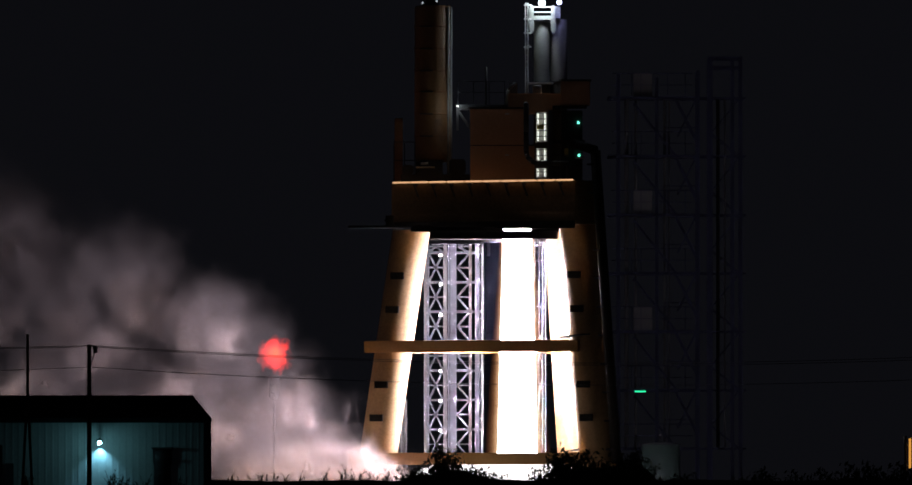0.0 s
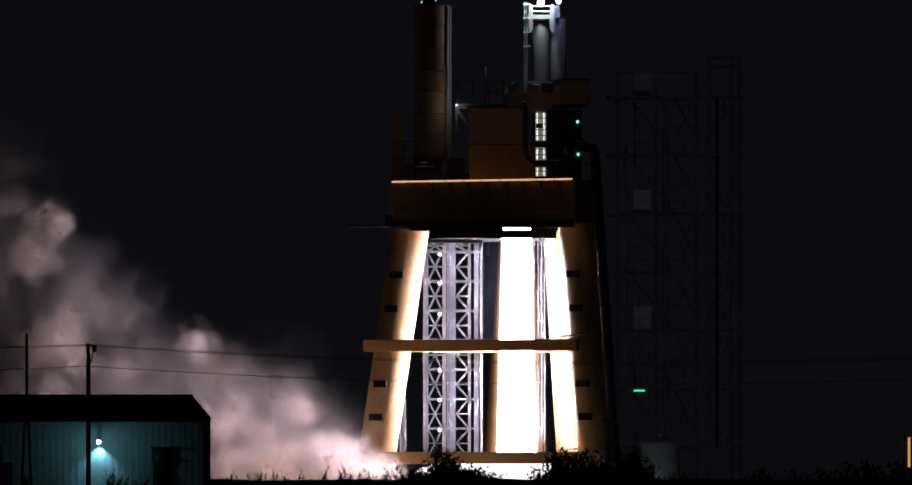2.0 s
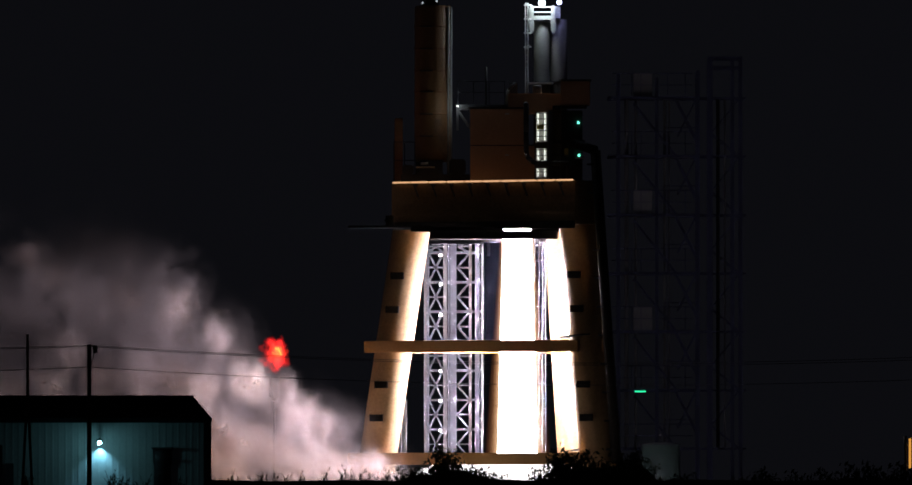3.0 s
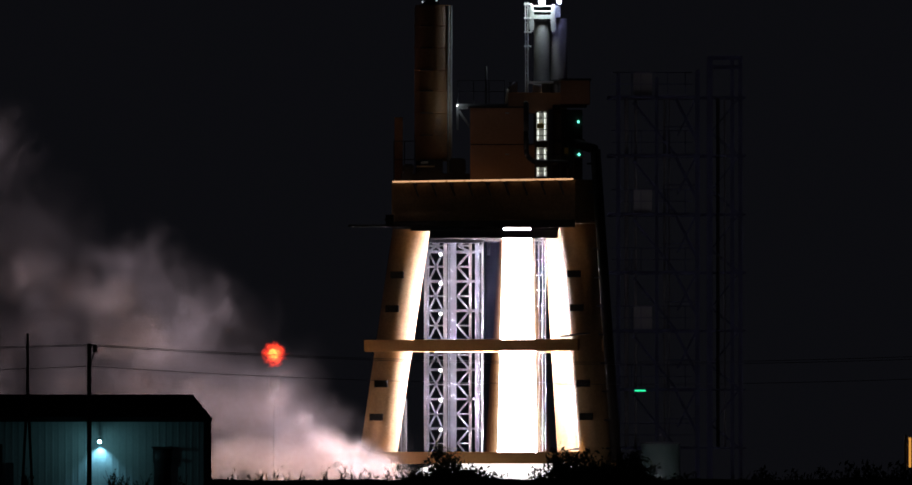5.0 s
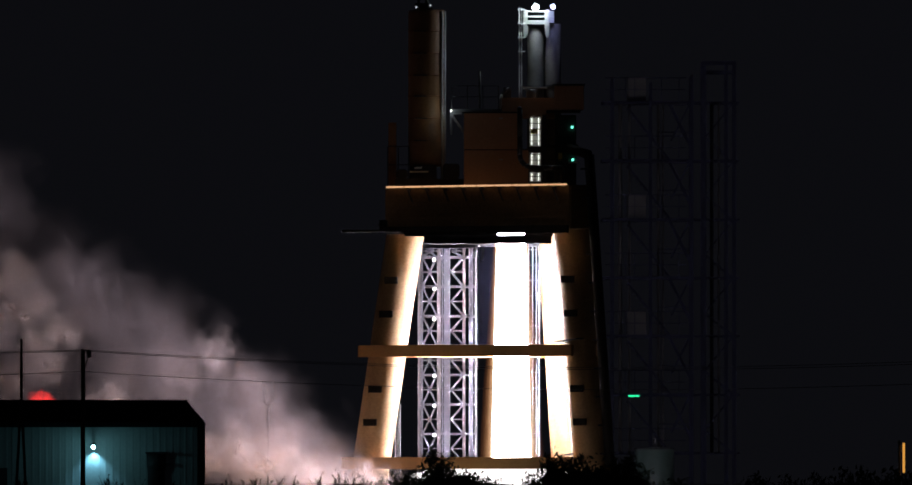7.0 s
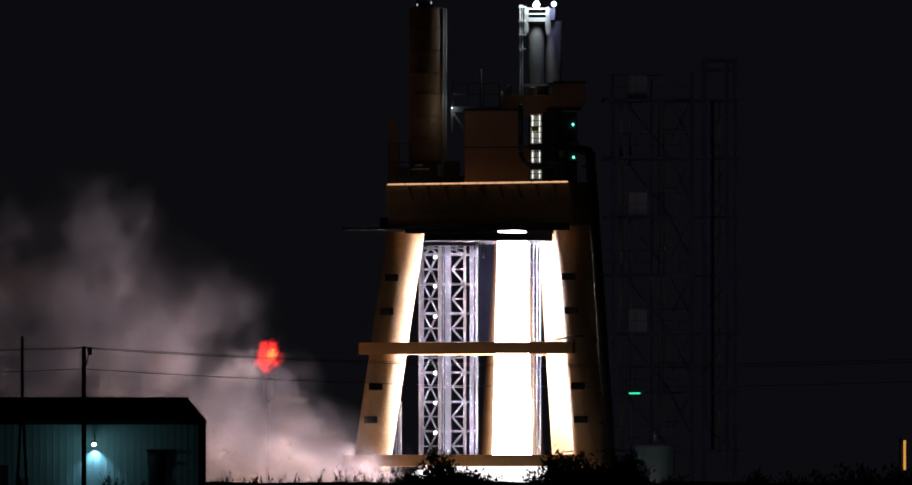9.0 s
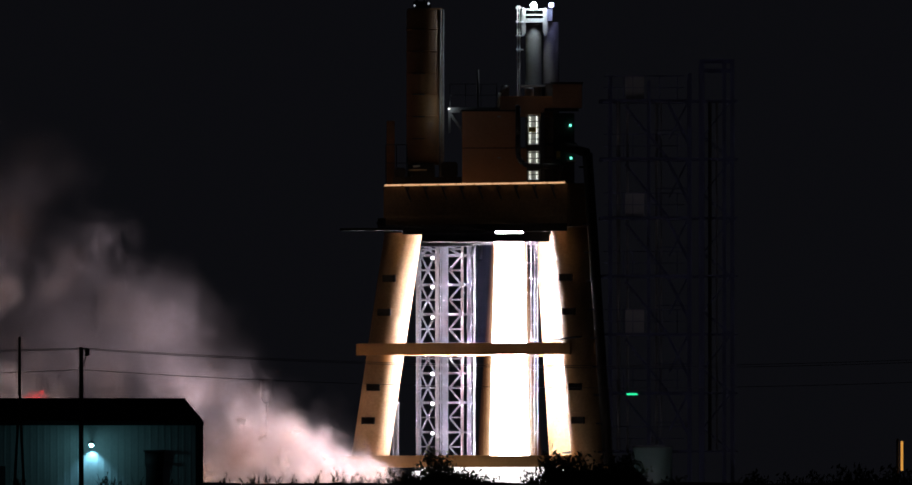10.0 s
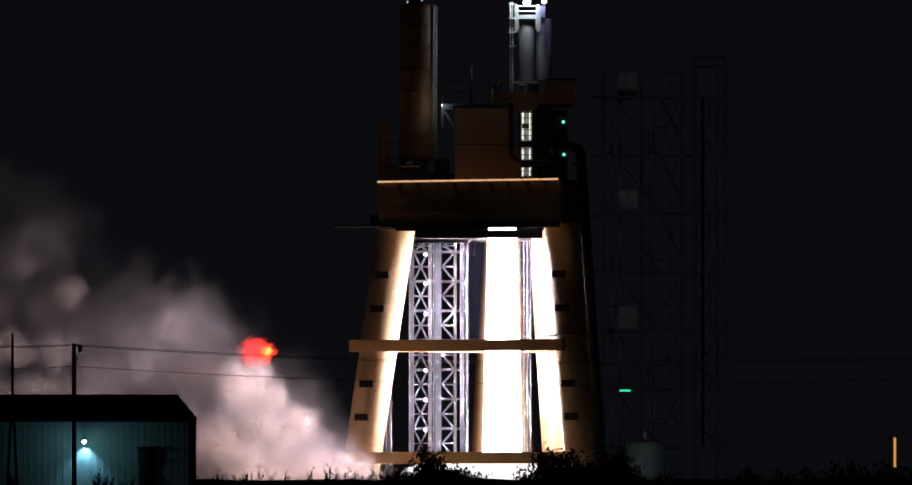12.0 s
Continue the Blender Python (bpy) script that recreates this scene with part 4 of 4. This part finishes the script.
def weed_mesh(seed):
    """A ragged weed about 1 m high: a few bent stems set with short upward sprigs and narrow leaves."""
    rng = random.Random(seed)
    wood, leaf = bmesh.new(), bmesh.new()
    for i in range(rng.randint(3, 6)):
        a, lean = rng.uniform(0, 2 * math.pi), rng.uniform(0.1, 0.6)
        p, h = Vector((rng.uniform(-0.25, 0.25), rng.uniform(-0.2, 0.2), -0.2)), rng.uniform(0.45, 1.15)
        d = Vector((math.cos(a) * lean, math.sin(a) * lean, 1.0))
        for k in range(7):
            q = p + d * (h + 0.2) / 7 + Vector((rng.uniform(-0.05, 0.05), rng.uniform(-0.05, 0.05), 0))
            rod(wood, p, q, 0.030 - 0.003 * k, 5, 0.027 - 0.003 * k, cap=False)
            for j in range(9 - k):
                u = Vector((rng.gauss(0, 0.7), rng.gauss(0, 0.7), rng.uniform(0.2, 1.2))).normalized()
                v = u.cross(Vector((rng.gauss(0, 1), rng.gauss(0, 1), rng.gauss(0, 1)))).normalized()
                c, size = p.lerp(q, rng.random()), rng.uniform(0.05, 0.13) * (1.2 - 0.08 * k)
                leaf.faces.new([leaf.verts.new(c + e) for e in (Vector((0, 0, 0)), u * size + v * size * 0.45, u * size * 1.8, u * size - v * size * 0.45)])
            p = q
            d = d + Vector((math.cos(a) * 0.12, math.sin(a) * 0.12, -0.03))
    out = []
    for name, bm, mat in (("stem_cluster", wood, BARK), ("foliage", leaf, LEAF)):
        me = bpy.data.meshes.new(name)
        bm.to_mesh(me)
        bm.free()
        me.materials.append(mat)
        out.append(me)
    return out


def scrub():
    rng = random.Random(11)
    kinds = [shrub_mesh(20 + i, 2700, 0.4) for i in range(4)]
    weeds = [weed_mesh(40 + i) for i in range(6)]

    def shrub(x, top, width, depth, pool, label, name):
        k = rng.choice(pool)
        s = base(name, x, depth, 0, label, "shrub" if pool is kinds else "weed", "shrubs" if pool is kinds else "weeds")
        low = top - width * (1.15 if pool is kinds else 1.6)
        for me in k:
            ob = new(me.name, me)
            ob.parent = s
            ob.location = (0, 0, low)
            ob.scale = (width * 1.1, width * 1.1, (top - low) * 1.15) if pool is kinds else (width * 0.9, width * 0.9, (top - low))
            ob.rotation_euler = (0, 0, rng.uniform(0, 6.28))
        return s

    u, x_zero, z_zero = 0.01630, -12.782, 16.778
    for x, y, w in ((706, 802, 46), (730, 806, 50), (757, 781, 70), (775, 795, 60), (800, 797, 64), (828, 806, 56), (850, 818, 50), (880, 824, 44), (905, 822, 46), (930, 812, 52),
                    (955, 790, 66), (978, 782, 76), (1005, 786, 84), (1034, 778, 92), (1062, 784, 88), (1090, 790, 80), (1120, 806, 70), (1160, 816, 66), (1200, 820, 64), (1250, 822, 60),
                    (1310, 820, 62), (1370, 818, 64), (1430, 814, 70), (1475, 806, 76), (1515, 804, 80), (1556, 806, 76), (1600, 808, 76)):
        shrub(x_zero + x * u, z_zero - y * u, w * u, 430.6 + rng.uniform(-0.5, 0.5), kinds, "dark leafy scrub standing against the glare", "shrub")
    for x in list(range(366, 700, 17)) + [40, 52, 188, 200, 214, 222, 248, 262, 310]:
        y = rng.uniform(800, 820) if x > 440 else rng.uniform(810, 822)
        shrub(x_zero + (x + rng.uniform(-6, 6)) * u, z_zero - y * u, rng.uniform(16, 30) * u, 430 + rng.uniform(-0.5, 0.5), weeds, "thin dry weed on the earth bank", "weed")


scrub()


# ---- the gas flare ----
FLAMES = []


def flare():
    f = base("flare_stack", -8.322, 700, 0, "slim black gas flare stack with a narrow burner tip", "flare stack")
    top = 8.15
    part("stack", shape(rod, (0, 0, 0), (0, 0, top - 1.0), 0.06, 14), DARK_STEEL, f)
    bm = bmesh.new()
    lathe(bm, 0, 0, [(0.1, top - 1.1), (0.26, top - 0.9), (0.26, top), (0.23, top), (0.22, top - 0.8), (0.1, top - 1.0)], 28)
    part("shroud", bm, DARK_STEEL, f)
    hub = 9.13
    down = -7.2
    big = [(0, 0, 0), (0.2, 0, 0), (0.3, 0, -0.6), (0.45, 0.1, 0.1), (0.55, 0.1, 0), (0.62, 0, down), (2.15, 0, down), (2.22, 0, 0), (3.05, 0, 0.05), (3.2, 0, down), (5.0, 0, down), (5.1, 0, 0), (5.4, 0, 0.02), (5.5, 0, down), (6.25, 0, down), (6.4, 0, 0),
           (6.5, 0, 0), (6.58, 0, down), (8.6, 0, down), (8.75, 0, 0), (9.3, -0.1, 0), (9.52, -0.15, -0.1), (9.62, 0, down), (11.38, 0, down), (11.5, 0, 0), (12.0, -0.25, 0.05)]
    mid = [(0, 0.1, 0.05), (0.55, 0, 0), (0.62, 0, down), (2.15, 0, down), (2.25, -0.2, 0.1), (3.2, 0.1, 0), (3.4, 0, down), (4.9, 0, down), (5.0, 0, 0), (5.6, 0.05, 0), (5.7, 0, down), (6.1, 0, down), (6.2, 0, 0),
           (6.5, 0.1, 0), (6.58, 0, down), (8.6, 0, down), (8.8, 0.1, 0), (9.6, 0, 0.05), (9.85, 0, 0), (9.95, 0, down), (11.35, 0, down), (11.45, 0.1, 0), (12.0, 0.25, 0.05)]
    small = [(0, 0, 0.1), (0.55, 0.05, 0.1), (0.62, 0, down), (2.15, 0, down), (2.25, 0.2, 0.2), (3.2, 0.1, 0.05), (3.4, 0, down), (4.9, 0, down), (5.0, 0, 0), (5.8, 0.05, 0), (6.5, 0.1, 0),
             (6.58, 0, down), (8.6, 0, down), (8.8, 0.1, 0.1), (9.5, 0.15, 0.1), (9.85, 0, 0), (9.95, 0, down), (11.35, 0, down), (11.45, 0.2, 0.2), (12.0, 0.35, 0.1)]
    for size, mat, rows, seed in ((1.0, FLARE_RED, big, 61), (0.66, FLARE_ORANGE, mid, 62), (0.34, FLARE_CORE, small, 63)):
        me = smoke_mesh(seed)
        me.materials.append(mat)
        ob = new("flame", me)
        ob.parent = f
        ob.scale = (size, size, size)
        tagged(ob, "flickering orange-red gas flame")
        FLAMES.append((ob, 0.0, hub, rows))
    # Added glow for the red light above the shed roof; its burner is invented.
    g = base("roofline_glow", -18.600, 690, 0, "low red glow rising behind the shed's roof", "flame")
    up, dn = 7.06, 5.873
    rows = [(0, 0, dn), (0.4, 0, dn), (0.5, 0.2, up), (0.65, 0, up), (0.75, 0, dn), (6.4, 0, dn), (6.5, 0, up), (6.65, -0.6, up), (6.75, 0, dn), (6.9, 0, dn), (7.0, 0.2, up), (7.05, 0.2, up), (7.15, 0, dn), (9.9, 0, dn),
            (10.0, 0.1, up), (10.05, 0.1, up), (10.15, 0, dn), (12, 0, dn)]
    me = smoke_mesh(64)
    me.materials.append(FLARE_RED)
    ob = new("flame", me)
    ob.parent = g
    ob.scale = (0.9, 0.9, 0.75)
    FLAMES.append((ob, 0.0, 0.0, rows))
    part("burner", shape(rod, (0, 0, 0), (0, 0, 2.5), 0.15, 10), DARK_STEEL, g)


FLARE_RED = soft_glow("flare_red", (1.0, 0.035, 0.03), (0.8, 0.008, 0.01), 3.0, 0.30, 0.1, 0.85)
FLARE_ORANGE = soft_glow("flare_orange", (1.0, 0.08, 0.02), (0.9, 0.015, 0.012), 3.0, 0.40, 0.1, 0.9)
FLARE_CORE = soft_glow("flare_core", (1.0, 0.40, 0.06), (1.0, 0.07, 0.02), 4.6, 0.5, 0.2, 0.95)


# ---- smoke ----
def smoke_mesh(seed):
    """A rigid billow of radius 1: six lumpy shells through one another."""
    rng = random.Random(seed)
    bm = bmesh.new()
    for i in range(6):
        yaw, tilt, push = radians(-52 + 104 * i / 5), radians(rng.uniform(-30, 30)), rng.uniform(-0.25, 0.25)
        m = pose(0, push, 0, math.degrees(tilt), 0, math.degrees(yaw))
        rings = []
        for r in range(1, 9):
            ring = []
            for s in range(20):
                a = s * 2 * math.pi / 20
                p = Vector((r / 8 * math.cos(a), 0, r / 8 * math.sin(a)))
                p.y = 0.22 * noise.noise(p * 3 + Vector((seed, i, 0))) - 0.2 * (1 - (r / 8) ** 2)
                ring.append(bm.verts.new(m @ (p * (0.97 + 0.1 * noise.noise((math.cos(a) * 2, math.sin(a) * 2, i + seed)) * (r > 6)))))
            rings.append(ring)
        c = bm.verts.new(m @ Vector((0, -0.2, 0)))
        for s in range(20):
            bm.faces.new((c, rings[0][s], rings[0][(s + 1) % 20])).smooth = True
            for a, b in zip(rings, rings[1:]):
                bm.faces.new((a[s], b[s], b[(s + 1) % 20], a[(s + 1) % 20])).smooth = True
    me = bpy.data.meshes.new("smoke_puff")
    bm.to_mesh(me)
    bm.free()
    return me


# Colours carry the exhaust light's falloff: thick and dense lightened, thin dimmed.
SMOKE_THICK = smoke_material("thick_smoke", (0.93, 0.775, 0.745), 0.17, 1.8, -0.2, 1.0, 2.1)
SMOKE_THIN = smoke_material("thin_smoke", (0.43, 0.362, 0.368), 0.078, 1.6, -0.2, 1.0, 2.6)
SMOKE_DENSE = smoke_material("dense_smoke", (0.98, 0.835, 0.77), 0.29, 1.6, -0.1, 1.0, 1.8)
# surges of denser smoke: from, to, steepness
SURGES = [(-0.15, 0.2, 0.95), (1.7, 2.2, 0.75), (3.3, 3.6, 0.8), (4.65, 5.1, 0.85), (7.4, 7.8, 0.8), (9.2, 9.5, 0.7), (9.65, 10.4, 0.72), (11.15, 11.6, 0.9)]
# steepness of the cloud's upper edge, by the moment at which the gas left the stand
RISE = [(-9, 1.0), (-1.8, 0.95), (-1.1, 1.08), (-0.45, 1.15), (0.2, 0.8), (0.5, 0.78), (0.8, 0.8), (1.2, 1.0), (1.6, 0.95), (2.0, 1.1), (2.5, 1.0), (3.7, 1.0), (4.4, 0.90), (4.8, 0.92),
        (5.3, 0.9), (6.0, 1.0), (7.0, 1.0), (7.7, 1.08), (8.4, 1.05), (9.0, 0.92), (9.4, 0.75), (10.0, 0.95), (10.3, 0.72), (10.9, 0.97), (11.5, 1.15), (14, 1.0)]
SOURCE = (-3.398, 657.5, 4.124)
PUFFS = []


def smoke():
    cloud = base("exhaust_smoke", 0, 0, 0, "pale pinkish-grey billowing smoke drifting off from the stand", "smoke")
    rng = random.Random(5)
    meshes = {}
    for mat in (SMOKE_THICK, SMOKE_THIN, SMOKE_DENSE):
        meshes[mat.name] = [smoke_mesh(s) for s in range(4)]
        for me in meshes[mat.name]:
            me.materials.append(mat)
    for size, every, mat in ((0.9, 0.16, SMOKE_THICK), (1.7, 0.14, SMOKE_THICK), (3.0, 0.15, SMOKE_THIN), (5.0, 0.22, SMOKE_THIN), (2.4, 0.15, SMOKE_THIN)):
        t = -3.4
        while t < 12.0:
            r = size * rng.uniform(0.8, 1.2)
            rise = float(np.interp(t, [a for a, b in RISE], [b for a, b in RISE]))
            ob = new("smoke_puff", meshes[mat.name][rng.randrange(4)])
            ob.parent = cloud
            ob.scale = (r, r, r)
            PUFFS.append((ob, t, r, rise * (0.78 if mat is SMOKE_THICK else 1.0) * (rng.uniform(0.25, 1.0) ** 0.6 if size > 1 and size != 2.4 else rng.uniform(0.05, 0.65)), rng.uniform(-2.9, 4.0) - (3.5 if mat is SMOKE_THIN else 0.0), rng.uniform(0, 360), rng.uniform(-50, 50)))
            t += every * rng.uniform(0.7, 1.3)
    # dense smoke creeping along the ground
    t = -2.6
    while t < 12.0:
        r = rng.uniform(1.2, 2.0)
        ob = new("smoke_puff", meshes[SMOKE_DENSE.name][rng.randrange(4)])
        ob.parent = cloud
        ob.scale = (r, r, r)
        PUFFS.append((ob, t, r, rng.uniform(0.06, 0.30), rng.uniform(-3.5, 0.0), rng.uniform(0, 360), rng.uniform(-40, 40)))
        t += rng.uniform(0.09, 0.15)
    for t0, t1, steep in SURGES:
        for i in range(9):
            r = rng.uniform(1.0, 1.9)
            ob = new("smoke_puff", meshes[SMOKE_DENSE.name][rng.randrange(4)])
            ob.parent = cloud
            ob.scale = (r, r, r)
            PUFFS.append((ob, t0 + (t1 - t0) * i / 8, r, steep * rng.uniform(0.3, 0.85), rng.uniform(-6.0, -3.0), rng.uniform(0, 360), rng.uniform(-40, 40)))


smoke()
flare()


def vapour():
    v = base("vent_vapour", -0.700, 658.6, 18.118, "faint white vapour venting beside the vessel", "vapour")
    for x, z, r in ((0, 0, 0.75), (0.2, -0.6, 0.6), (-0.1, 0.6, 0.5)):
        me = smoke_mesh(round(70 + z * 10))
        me.materials.append(SMOKE_THIN)
        ob = new("wisp", me)
        ob.parent, ob.location, ob.scale = v, (x, 0, z), (r * 0.7, r * 0.7, r)
        tagged(ob, kind="stuff")


vapour()


def motions():
    for ob, t0, r, rise, side, spin, turn in PUFFS:
        def place(t):
            age = t - t0
            if age < 0:
                sink = min(1.0, -age / 0.35)
                low = min(SOURCE[2] + 0.3 - r, -0.3 - r)
                return pose(SOURCE[0] + 0.6, SOURCE[1], (SOURCE[2] + 0.3 - r) * (1 - sink) + low * sink, 0, spin, 0)
            run = 7.2 * age + 0.35 * min(age, 1.0)
            top = SOURCE[2] + 0.3 + rise * 30.0 * (1 - math.exp(-run / 22))
            return pose(SOURCE[0] + 0.6 - run, SOURCE[1] + side * min(1.0, 2 * age) + (9 * min(1.0, max(0.0, age - 0.7)) if r < 1.95 and side < -3 else 0.0), top - r, 0, spin + turn * age * 0.5, 0)
        times = [t0 + a for a in (-0.35, 0.0, 0.15, 0.4, 0.8, 1.3, 2.0, 3.0, 5.0, 8.0)]
        walk(ob, [(t, place(t)) for t in (0.0, *[t for t in times if 0.02 < t < 11.98], 12.0)])
    for ob, step in SHELLS:
        walk(ob, [(i * 0.2, pose(0, 0, 0, 0, 0, step * i)) for i in range(61)])
    for ob, x, lift, rows in FLAMES:
        walk(ob, [(t, pose(x + dx, 0, lift + dz, 0, 40 * math.sin(9 * t), 30 * t)) for t, dx, dz in rows])


motions()
